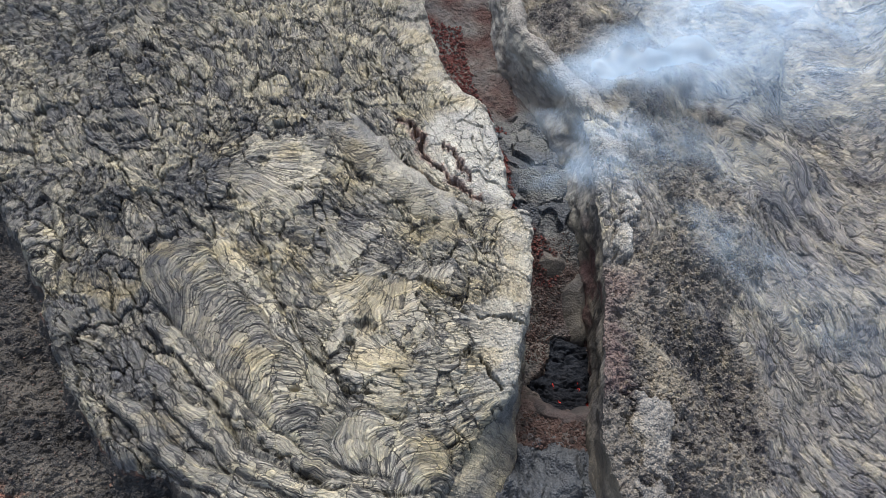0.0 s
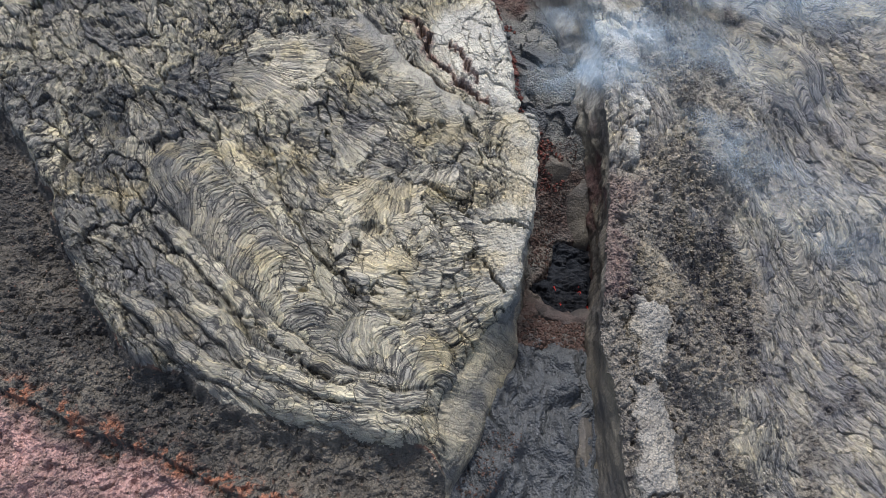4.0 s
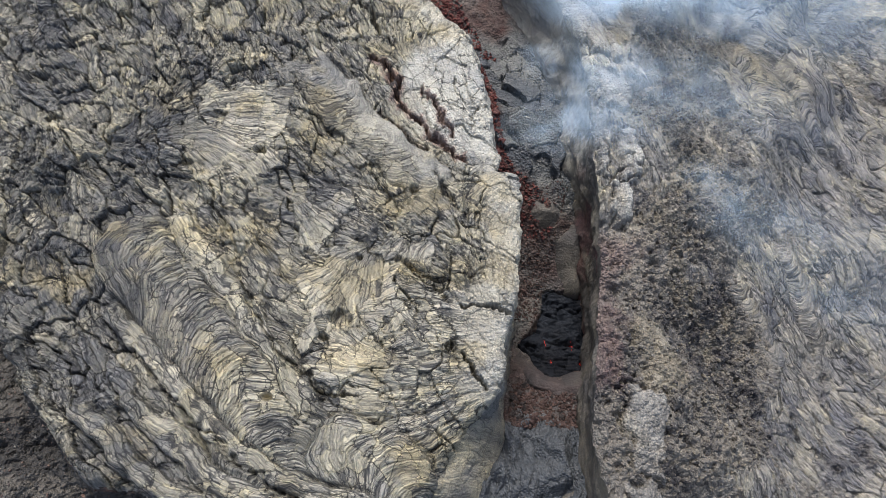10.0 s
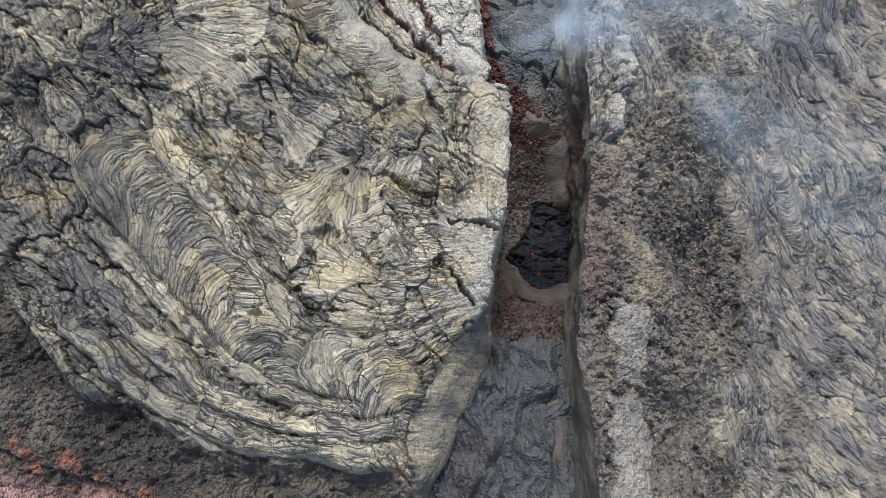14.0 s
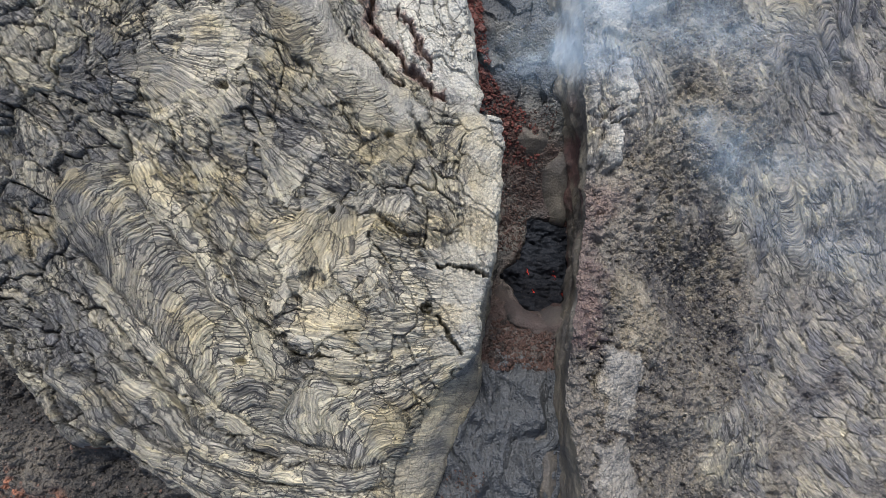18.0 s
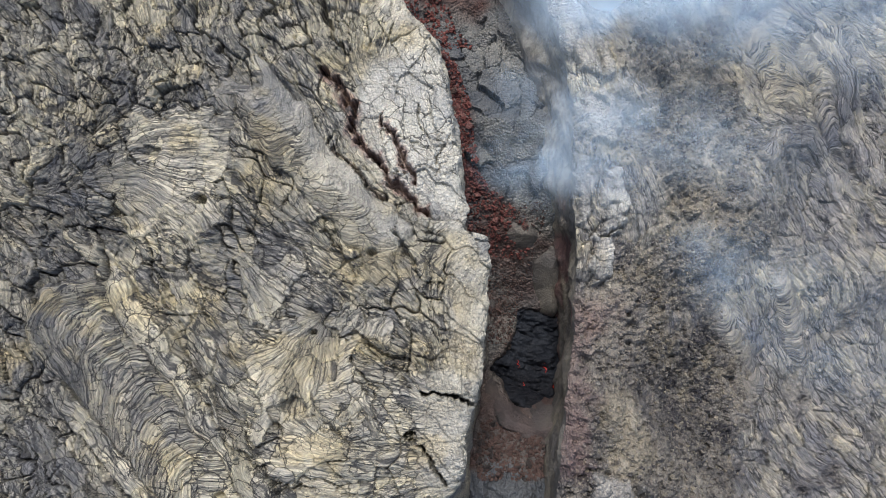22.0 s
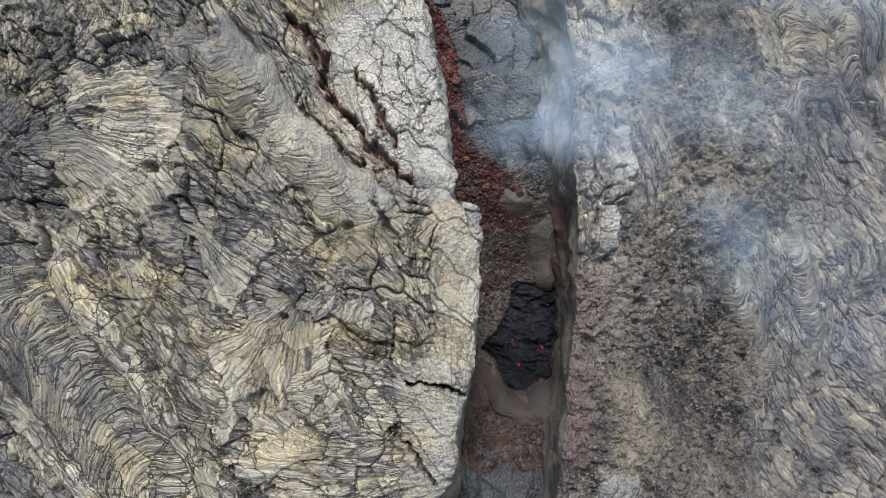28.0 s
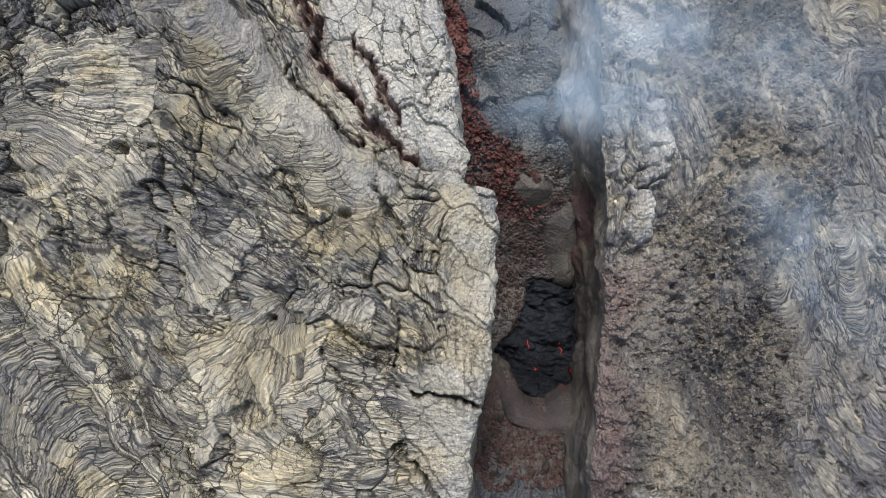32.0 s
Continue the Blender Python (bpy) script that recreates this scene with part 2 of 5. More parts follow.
for number, (path, width, spacing, bow, belly, side) in TONGUES.items():
    ragged = 0.1 if side else 0.05
    s, d, heading = along(path, gx + ragged * fbm(gx, gy, 0.3, 300 + number, 2), gy + ragged * fbm(gx, gy, 0.3, 305 + number, 2))
    length = sum(math.dist(a, b) for a, b in zip(path, path[1:]))
    q = d / width
    inside = smooth(1.0, 0.85 if number < 4 else 0.5, np.abs(q)) * smooth(-0.05, 0.12, s + bow * q * q) * smooth(length + 0.15, length - 0.1, s)
    across = heading + np.arctan2(1.0, -2 * bow * d / width**2)
    qc2, qs2 = np.cos(2 * qa) * (1 - inside) + np.cos(2 * across) * inside, np.sin(2 * qa) * (1 - inside) + np.sin(2 * across) * inside
    qa = np.arctan2(qs2, qc2) / 2
    broken_zone = broken_zone * (1 - 0.9 * inside)
    phase = (s + bow * q * q) / spacing + 0.45 * fbm(gx, gy, 0.4, 310 + number, 3) + 0.2 * vnoise(gx, gy, 0.1, 320 + number)
    groove = (0.6 if number == 1 else 0.35 if number < 4 else 0.0) * np.exp(-((np.abs(q) - 0.98) / 0.06) ** 2) * smooth(-0.1, 0.1, s) * smooth(length + 0.1, length - 0.1, s)
    tongue_parts[number] = (inside.astype(np.float32), phase.astype(np.float32), groove.astype(np.float32), q.astype(np.float32), belly, side)
    region[inside > 0.5] = number
STRAPS = {13: ([(-4.31, 1.38), (-3.73, 0.65), (-3.15, -0.03), (-2.62, -0.66), (-2.2, -1.17)], 0.14, 0.10), 14: ([(-4.87, 0.03), (-4.31, -0.44), (-3.68, -1.03), (-3.1, -1.52), (-2.44, -1.9), (-1.49, -2.18)], 0.13, 0.10),
          15: ([(-4.37, -1.08), (-3.72, -1.48), (-3.09, -1.94), (-2.39, -2.23), (-1.61, -2.32), (-1.04, -2.22)], 0.15, 0.13), 16: ([(-4.85, -1.15), (-3.95, -1.86), (-3.3, -2.18), (-2.72, -2.45), (-2.08, -2.52), (-1.3, -2.6)], 0.15, 0.13),
          17: ([(1.5, 3.2), (1.3, 3.97), (0.98, 4.78), (0.55, 5.49), (0.1, 6.1), (0.05, 7.2)], 0.24, 0.16), 18: ([(3.44, 5.47), (4.3, 5.75), (4.94, 5.4), (5.37, 4.28), (6.01, 3.15)], 0.22, 0.16),
          19: ([(3.91, 3.21), (4.21, 3.56), (4.79, 3.67), (5.35, 3.23), (5.56, 2.66)], 0.17, 0.13)}
strap_parts = {}
for number, (path, width, belly) in STRAPS.items():
    s, d, heading = along(path, gx + 0.06 * fbm(gx, gy, 0.4, 360 + number, 3), gy + 0.06 * fbm(gx, gy, 0.4, 365 + number, 3))
    length = sum(math.dist(a, b) for a, b in zip(path, path[1:]))
    q = d / width
    inside = smooth(1.05, 0.8, np.abs(q)) * smooth(-0.1, 0.15, s) * smooth(length + 0.1, length - 0.2, s)
    qc2, qs2 = np.cos(2 * qa) * (1 - inside) + np.cos(2 * heading) * inside, np.sin(2 * qa) * (1 - inside) + np.sin(2 * heading) * inside
    qa = np.arctan2(qs2, qc2) / 2
    broken_zone = broken_zone * (1 - 0.85 * inside)
    groove = np.exp(-((np.abs(q) - 1.05) / 0.16) ** 2) * smooth(-0.1, 0.15, s) * smooth(length + 0.1, length - 0.2, s)
    strap_parts[number] = (inside.astype(np.float32), s.astype(np.float32), q.astype(np.float32), groove.astype(np.float32), width, belly)
    region[inside > 0.5] = number
FANS = {8: (-4.72, 2.42, 26, 44, 1.75, 0.36), 9: (-1.62, 0.95, 236, 40, 1.15, -0.2), 10: (-1.15, -0.62, 172, 30, 1.1, 0.15), 11: (-2.45, -0.15, 8, 28, 1.5, -0.12), 12: (-3.1, 1.75, -25, 24, 1.1, 0.2)}
fan_parts = {}
for number, (ax, ay, way, half, reach, bend) in FANS.items():
    fx, fy = gx + 0.045 * fbm(gx, gy, 0.6, 330 + number, 3), gy + 0.045 * fbm(gx, gy, 0.6, 335 + number, 3)
    r, a = np.hypot(fx - ax, fy - ay), np.arctan2(fy - ay, fx - ax)
    turn = (a - radians(way) + bend * r + math.pi) % (2 * math.pi) - math.pi
    ragged = 0.55 * fbm(gx, gy, 0.4, 340 + number, 4)
    inside = smooth(1.0, 0.82, np.abs(turn) / radians(half) + ragged) * smooth(0.1, 0.3, r) * smooth(reach, reach * 0.9, r + 0.9 * ragged)
    inside = inside * (region == 0)
    bent = a - np.arctan(bend * r)
    qc2, qs2 = np.cos(2 * qa) * (1 - inside) + np.cos(2 * bent) * inside, np.sin(2 * qa) * (1 - inside) + np.sin(2 * bent) * inside
    qa = np.arctan2(qs2, qc2) / 2
    broken_zone = broken_zone * (1 - 0.85 * inside)
    fan_parts[number] = (inside.astype(np.float32), r.astype(np.float32), (turn * reach * 0.6 + 0.05 * fbm(gx, gy, 0.5, 350 + number, 3)).astype(np.float32))
    region[inside > 0.5] = number
broken_zone = broken_zone.astype(np.float32)
angle = qa + broken_zone * (plate_turn[plate] * 0.4 + 0.12 * plate_turn[(chip * 7) & 16383]) + 0.18 * fbm(gx, gy, 0.5, 31, 2)


def streaks(angle, size, reach, seed):
    """Noise drawn out along the run of the flow, of unit spread."""
    src = vnoise(gx, gy, size, seed) + 0.6 * vnoise(gx, gy, size * 0.55, seed + 1)
    c, s = np.cos(angle).astype(np.float32), np.sin(angle).astype(np.float32)
    src = src.astype(np.float32)
    rows, cols = src.shape
    jj, ii = np.meshgrid(np.arange(cols, dtype=np.float32), np.arange(rows, dtype=np.float32))
    total = src.copy()
    steps, pace = max(4, int(reach / (2.0 * STEP))), 2.0
    for way in (1, -1):
        x, y, ux, uy = jj.copy(), ii.copy(), way * c, way * s
        for _ in range(steps):
            x += pace * ux
            y += pace * uy
            a, b = np.clip(x, 0, cols - 1).astype(np.int32), np.clip(y, 0, rows - 1).astype(np.int32)
            nc, ns = c[b, a], s[b, a]
            flip = np.where(nc * ux + ns * uy < 0, -1, 1).astype(np.float32)
            ux, uy = nc * flip, ns * flip
            total += src[b, a]
    return total / total.std()


rope = streaks(angle, 0.075, 0.65, 40)
wrinkle = streaks(angle, 0.036, 0.3, 50)
strand = streaks(qa + 0.25 * broken_zone * plate_turn[plate] + 0.15 * fbm(gx, gy, 0.8, 33, 2), 0.2, 0.85, 45)
flake = streaks(angle + 0.25 * vnoise(gx, gy, 0.3, 57), 0.13, 0.4, 55)

# how ropy, clinkery or smooth each part is
edge_in = gy - crust_edge(gx) + 0.12 * fbm(gx, gy, 0.4, 61, 3)
clinker = np.where(left, 1 - smooth(-0.05, 0.12, edge_in), 0.0)
rubble_east = scattered(gx, gy, [(1.6, 0, 1), (2.4, 0.5, 1), (2.9, -0.5, 1), (2.0, -1.5, 0.8), (2.6, 1.5, 0.8), (3.3, 0.3, 0.7), (2.3, -2.5, 0.9), (1.6, 2.4, 0.2), (2.4, 2.6, 0.9), (2.2, 3.8, 0.9), (2.0, 5.0, 0.8), (2.9, 4.2, 0.8),
                                 (3.2, 3.2, 0.75), (3.6, 2, 0.6), (4.3, 1, 0), (4.8, -0.5, 0), (4.5, 3, 0.2), (4.4, 4.6, 0), (5.5, 3, 0), (3, 5, 0.6), (5, 7, 0), (3.8, -1.8, 0.1), (1.4, 4, 0.4)], 0.45)
rubble_east = smooth(0.15, 0.8, rubble_east + 0.45 * fbm(gx, gy, 0.55, 63, 4, 0.6))
clinker = np.where(left, clinker, rubble_east)
ropy = 1 - clinker



def crease(v, sharp):
    """Rounded tops with narrow creases between."""
    return 1 - np.exp(-np.abs(v) / sharp)


cover = np.clip(0.6 + 0.75 * fbm(gx, gy, 0.45, 89, 2), 0.05, 1.2)
calm = (smooth(0.75, 0.35, rim_left(gy) - gx + 0.2 * fbm(gx, gy, 0.4, 92, 3) - 0.6 * smooth(2.0, 2.6, gy) * smooth(4.6, 3.6, gy)) * smooth(-1.2, -0.8, gy) * left).astype(np.float32)
lively = np.where(left, 1.0, 0.6).astype(np.float32)
height = lively * ropy * (1 - 0.72 * calm) * (0.055 * cover * crease(rope, 0.075) + 0.012 * np.abs(rope) + 0.024 * cover * crease(wrinkle, 0.09) - 0.058)
lap = 0.8 * flake + 0.25 * fbm(gx, gy, 0.12, 94, 3)
height += lively * ropy * (1 - 0.6 * calm) * np.clip(0.5 + 0.9 * vnoise(gx, gy, 0.6, 97), 0.1, 1.2) * 0.06 * (lap - np.floor(lap))
loose_strand = np.where(left, 1.0, 0.5).astype(np.float32) * ropy * (1 - 0.7 * calm) * np.clip(1 - sum(p[0] for p in tongue_parts.values()), 0.15, 1)
height += loose_strand * (0.095 * (crease(strand, 0.035) - 1) + 0.035 * np.abs(strand))
tear = smooth(0.15, 0.55, broken_zone + 0.35 * vnoise(gx, gy, 0.7, 71))
step_up = lively * (0.14 + 0.55 * broken_zone)
height += ropy * step_up * (0.08 * plate_rise[plate] + 0.32 * (offx * plate_lean_x[plate] + offy * plate_lean_y[plate]))
height += ropy * broken_zone * tear * (0.025 * plate_rise[chip] + 0.17 * (chipx * plate_lean_x[chip] + chipy * plate_lean_y[chip]))
height -= ropy * (1 - 0.75 * calm) * np.where(left, 1.0, 0.3) * (0.08 + 0.09 * tear) * smooth(0.045, 0.0, f2 - f1) * smooth(-0.05, 0.4, vnoise(gx, gy, 0.4, 73) + tear)
height -= ropy * 0.06 * (1 - 0.7 * calm) * smooth(0.05, 0.0, g2 - g1) * smooth(0.45, 0.8, broken_zone)
lump1, lump2, lumpid, lumpx, lumpy = cells(gx + 0.05 * fbm(gx, gy, 0.1, 81, 2), gy + 0.05 * fbm(gx, gy, 0.1, 82, 2), 0.15, 9)
small1, small2, smallid, smallx, smally = cells(gx + 0.03 * fbm(gx, gy, 0.06, 83, 2), gy + 5, 0.062, 10)
height += clinker * (0.03 * plate_rise[lumpid] + 0.55 * (lumpx * plate_lean_x[lumpid] + lumpy * plate_lean_y[lumpid]) - 0.03 * smooth(0.08, 0.0, lump2 - lump1) * smooth(-0.1, 0.4, vnoise(gx, gy, 0.3, 86)) + 0.02 * plate_rise[smallid]
                     + 0.85 * (smallx * plate_lean_x[smallid] + smally * plate_lean_y[smallid]) - 0.012 * smooth(0.16, 0.0, small2 - small1) + 0.10 * fbm(gx, gy, 0.5, 85, 6, 0.55))
knob1, knob2, knobid, _, _ = cells(gx + 0.04 * fbm(gx, gy, 0.12, 75, 2), gy + 0.04 * fbm(gx, gy, 0.12, 76, 2), 0.1, 15)
height += np.where(left, 0.9, 1.4) * clinker * smooth(-0.3, 0.3, fbm(gx, gy, 0.5, 77, 3) + 0.15) * (0.05 * np.sqrt(np.clip(1 - knob1 / 0.75, 0, 1)) * (0.6 + 0.5 * plate_rise[knobid]) - 0.05 * smooth(0.3, 0.75, plate_lean_x[knobid]) * smooth(0.7, 0.3, knob1))
height += 0.05 * fbm(gx, gy, 0.8, 87, 3) + 0.006 * fbm(gx, gy, 0.03, 88, 2)

for inside, phase, groove, q, belly, side in tongue_parts.values():
    strength = np.clip(1 - side * smooth(-0.2, 0.25, q + 0.3 * vnoise(gx, gy, 0.25, 325)), 0.1, 1) * (0.8 if side else 1)
    folds = (0.06 * crease(np.sin(math.pi * phase), 0.15) + 0.024 * crease(rope, 0.09)) * np.clip(0.35 + cover, 0.4, 1.2) + 0.012 * crease(wrinkle, 0.15)
    height = height * (1 - inside) + inside * (strength * folds - 0.07 + belly * np.sqrt(np.clip(1 - q * q, 0, 1))) - 0.09 * groove


for inside, s, q, groove, width, belly in strap_parts.values():
    height = height * (1 - 0.6 * inside) + inside * (belly * np.sqrt(np.clip(1 - q * q, 0, 1)) * (0.5 if width in (0.22, 0.17) else 0.9) + 0.016 * crease(np.sin(3.6 * q + 1.2 * fbm(s, q, 0.6, 355, 2)), 0.25)) - (0.012 if width in (0.22, 0.17) else 0.05) * groove
for inside, r, across in fan_parts.values():
    height = height * (1 - 0.6 * inside) + inside * (0.06 * smooth(0.0, 0.5, r) + 0.03 * np.clip(cover, 0.2, 1) * crease(np.sin(across * 30 + 1.6 * fbm(gx, gy, 0.3, 351, 2)), 0.14) + 0.012 * crease(wrinkle, 0.15) - 0.02)


crack_rust = np.zeros(gx.shape, np.float32)


def crack(path, width, depth, rusty=0.0):
    global height
    xs, ys = [p[0] for p in path], [p[1] for p in path]
    box = (slice(max(0, int((min(ys) - 0.3 - Y0) / STEP)), int((max(ys) + 0.3 - Y0) / STEP)), slice(max(0, int((min(xs) - 0.3 - X0) / STEP)), int((max(xs) + 0.3 - X0) / STEP)))
    x, y = gx[box], gy[box]
    x, y = x + 0.075 * fbm(x, y, 0.25, 401, 5, 0.6), y + 0.075 * fbm(x, y, 0.25, 411, 5, 0.6)
    s, d, _ = along(path, x, y)
    length = sum(math.dist(a, b) for a, b in zip(path, path[1:]))
    w = width * (0.72 + 0.3 * vnoise(x, y, 0.2, 421)) * smooth(-0.02, 0.15, s) * smooth(length + 0.02, length - 0.15, s) + 1e-4
    height[box] -= depth * smooth(1.0, 0.45, np.abs(d) / w)
    crack_rust[box] = np.maximum(crack_rust[box], rusty * smooth(2.6, 0.8, np.abs(d) / w + 0.8 * vnoise(x, y, 0.07, 431)))


def pit(x, y, radius, depth):
    global height
    height = height - depth * smooth(1.2, 0.5, np.hypot((gx - x) * 0.8, gy - y) / radius + 0.25 * vnoise(gx, gy, 0.06, 431))


crack([(-1.95, 4.05), (-1.62, 3.65), (-1.42, 3.05), (-1.1, 2.7), (-0.8, 2.35), (-0.5, 2.15)], 0.06, 0.24, 0.8)
crack([(-1.15, 3.4), (-0.98, 3.1), (-0.85, 2.8), (-0.7, 2.45)], 0.045, 0.2, 0.7)
crack([(-1.75, 3.0), (-1.4, 2.6), (-1.0, 2.2)], 0.03, 0.10, 0.3)
crack([(-0.75, 3.6), (-0.62, 3.2), (-0.45, 3.0), (-0.4, 2.6)], 0.02, 0.1)
crack([(-1.2, 2.95), (-0.85, 3.05), (-0.5, 2.95)], 0.018, 0.08)
crack([(-0.95, 2.6), (-0.6, 2.75), (-0.3, 2.65)], 0.018, 0.08)
crack([(-0.6, 0.08), (-0.3, 0.03), (0.15, 0.0)], 0.035, 0.3)
crack([(-0.75, -0.35), (-0.45, -0.62), (-0.25, -0.85), (-0.2, -1.0)], 0.045, 0.25)
crack([(-3.3, 0.55), (-2.95, -0.1), (-2.55, -0.55), (-2.2, -0.9), (-1.75, -1.05)], 0.05, 0.14)
crack([(-1.5, 0.72), (-1.1, 0.55), (-0.75, 0.35), (-0.65, 0.1)], 0.045, 0.13)
crack([(-3.9, 1.6), (-3.5, 1.1), (-3.25, 0.6)], 0.05, 0.12)
crack([(-2.5, 5.6), (-2.3, 5.1), (-2.0, 5.05), (-1.9, 4.7), (-1.6, 4.2)], 0.05, 0.2)
crack([(-4.6, -0.3), (-3.9, -0.95), (-3.2, -1.6), (-2.5, -2.05), (-1.9, -2.2)], 0.035, 0.1)
crack([(-0.95, 2.05), (-0.75, 1.75), (-0.6, 1.4)], 0.035, 0.12)
crack([(1.42, 1.98), (1.6, 1.98), (1.85, 2.06)], 0.035, 0.16)
for px, py, pr, pd in ((-3.25, 2.28, 0.07, 0.25), (-2.7, -1.06, 0.055, 0.2), (-2.18, -0.31, 0.05, 0.16), (-6.25, 2.8, 0.08, 0.3), (-1.82, 0.73, 0.04, 0.15), (-1.97, -0.1, 0.11, 0.16), (-1.18, 1.66, 0.06, 0.15), (3.4, 2.05, 0.06, 0.15)):
    pit(px, py, pr, pd)

# general lie of the banks
base_left = scattered(gx, gy, [(-6.2, 2.8, -0.1), (-3.2, 2.3, 0), (-2.7, -1.06, 0.12), (0, 0, 0.44), (0.1, 1.9, 0.25), (-2.2, -0.3, 0.25), (-1.8, 0.73, 0.05), (-2.5, 3.6, 0), (-0.7, 2.1, 0.13),
                               (-3.9, -2, 0.2), (-0.3, 3, 0.25), (-2.5, 4.6, -0.2), (-1.5, 3.57, 0), (-4.1, 0.3, -0.05), (-1.1, 0.3, 0.02), (-1, -2, 0.1), (-6, 6, -0.3)], 0.7)
base_left = base_left - 0.5 * (1 - smooth(-0.25, 0.22, edge_in)) + np.where(gy < cinder_edge(gx), -0.1, 0.0)
base_right = scattered(gx, gy, [(1.3, -2.5, 0.2), (1.5, -0.9, 0.3), (1.5, 2, 0.25), (1.4, 3.9, 0.13), (1.75, 1.2, -0.08), (1.5, -0.3, 0.0), (2.3, 1.06, -0.44), (2.8, 0.8, -1.2), (3.3, 0.5, -1.68),
                                (3.45, -0.1, -1.85), (4.65, 0.57, -2.2), (4.9, -0.14, -2.4), (5.2, -1, -2.5), (3.4, 2.8, -0.68), (3.46, 4.25, -0.46), (4.0, 4.1, -1.1), (4.4, 4.7, -1.25),
                                (5.5, 3.1, -1.74), (4.4, 1.9, -1.55), (2.3, 2.3, -0.2), (2.2, -1.5, -0.5), (2.8, -2.2, -1.3), (4, -3, -2.3), (0.6, 6.2, 0.1), (2, 6, -0.1), (4, 7, -0.8), (7, 6, -2)], 0.6)
ground_z = np.where(left, base_left, base_right) + height



def within(polygon, x, y):
    """Signed distance to a closed outline, positive inside."""
    far, odd = np.full(np.shape(x), 1e9), np.zeros(np.shape(x), bool)
    for (ax, ay), (bx, by) in zip(polygon, polygon[1:] + polygon[:1]):
        t = np.clip(((x - ax) * (bx - ax) + (y - ay) * (by - ay)) / ((bx - ax) ** 2 + (by - ay) ** 2), 0, 1)
        far = np.minimum(far, np.hypot(x - ax - t * (bx - ax), y - ay - t * (by - ay)))
        if ay != by:
            odd ^= ((ay > y) != (by > y)) & (x < (bx - ax) * (y - ay) / (by - ay) + ax)
    return np.where(odd, far, -far)


# bleached blocks of the east ridge
BLOCKS = {20: [(1.52, 2.85), (1.8, 2.8), (1.84, 2.4), (1.8, 2.06), (1.58, 2.0), (1.5, 2.4)], 21: [(1.45, 1.95), (1.62, 1.96), (1.74, 1.7), (1.62, 1.42), (1.36, 1.33), (1.4, 1.6)],
          22: [(1.17, 2.5), (1.22, 2.88), (1.42, 2.85), (1.46, 2.4), (1.42, 2.05), (1.24, 2.1)], 23: [(1.34, -0.8), (1.74, -0.74), (1.84, -1.3), (1.74, -1.75), (1.36, -1.75), (1.26, -1.2)],
          24: [(1.26, -1.8), (1.74, -1.82), (1.84, -2.4), (1.72, -3.1), (1.22, -3.2), (1.2, -2.4)], 25: [(1.3, 3.05), (1.75, 3.0), (1.85, 3.4), (1.6, 3.75), (1.3, 3.6)],
          26: [(1.15, 3.8), (1.7, 3.85), (1.6, 4.4), (1.2, 4.9), (0.85, 4.75)]}
bleached = np.zeros(gx.shape, np.float32)
for number, polygon in BLOCKS.items():
    ys0, xs0 = [p[1] for p in polygon], [p[0] for p in polygon]
    box = (slice(int((min(ys0) - 0.4 - Y0) / STEP), int((max(ys0) + 0.4 - Y0) / STEP)), slice(int((min(xs0) - 0.4 - X0) / STEP), int((max(xs0) + 0.4 - X0) / STEP)))
    bx0, by0 = gx[box], gy[box]
    d = within(polygon, bx0 + 0.09 * fbm(bx0, by0, 0.2, 900 + number, 4), by0 + 0.09 * fbm(bx0, by0, 0.2, 930 + number, 4))
    up = smooth(-0.02, 0.06, d)
    ground_z[box] += up * (0.05 - 0.6 * height[box] * (clinker[box] > 0.2) + 0.02 * crease(fbm(bx0, by0, 0.2, 960, 4), 0.15)) - 0.04 * np.exp(-((d + 0.02) / 0.025) ** 2)
    bleached[box] = np.maximum(bleached[box], smooth(-0.01, 0.04, d) * (0.75 if number in (20, 21) else 0.32 if number in (23, 24) else 0.45))
    region[box] = np.where(d > 0.0, number, region[box])

# minerals: pale bleached crust, ochre stain, red oxide, warm weathering
rim_dist = rim_left(gy) - gx
tan = 0.69 + 0.36 * fbm(gx, gy, 0.9, 501, 4) + 0.13 * np.clip(strand, -1.6, 1.6) + 0.4 * plate_tint[plate] * (0.3 + broken_zone) + 0.2 * plate_tint[chip] * broken_zone + 0.07 * wrinkle
tan -= 0.36 * smooth(-1.8, -5.0, gx + 0.3 * gy - 0.3) - 0.16 * smooth(-2.2, -0.8, gx)
tan -= 0.45 * np.exp(-(((gx + 5.2) / 1.2) ** 2 + (gy / 1.6) ** 2))
tan += 0.35 * strap_parts[17][0]
for number, (inside, r, across) in fan_parts.items():
    tan = tan + inside * (0.4 if number == 8 else 0.12)
for number, amount in ((1, 0.08), (3, 0.14)):
    tan = tan + amount * tongue_parts[number][0]
tan = tan - 0.35 * tongue_parts[2][0] * smooth(-0.3, 0.2, tongue_parts[2][3])
for number in (13, 14, 15, 16):
    tan = tan + 0.12 * strap_parts[number][0]
tan = np.clip(np.where(left, tan, 0.66 * tan - 0.1 * smooth(2.5, 4.0, gx) - 0.3 * np.exp(-(((gx - 2.8) / 0.7) ** 2 + ((gy + 0.3) / 1.5) ** 2))), 0, 1)
pale_edge = smooth(0.55, 0.0, rim_dist + 0.06 + 0.26 * fbm(gx, gy, 0.4, 511, 4) - 0.95 * smooth(2.0, 2.6, gy) * smooth(4.6, 3.6, gy))
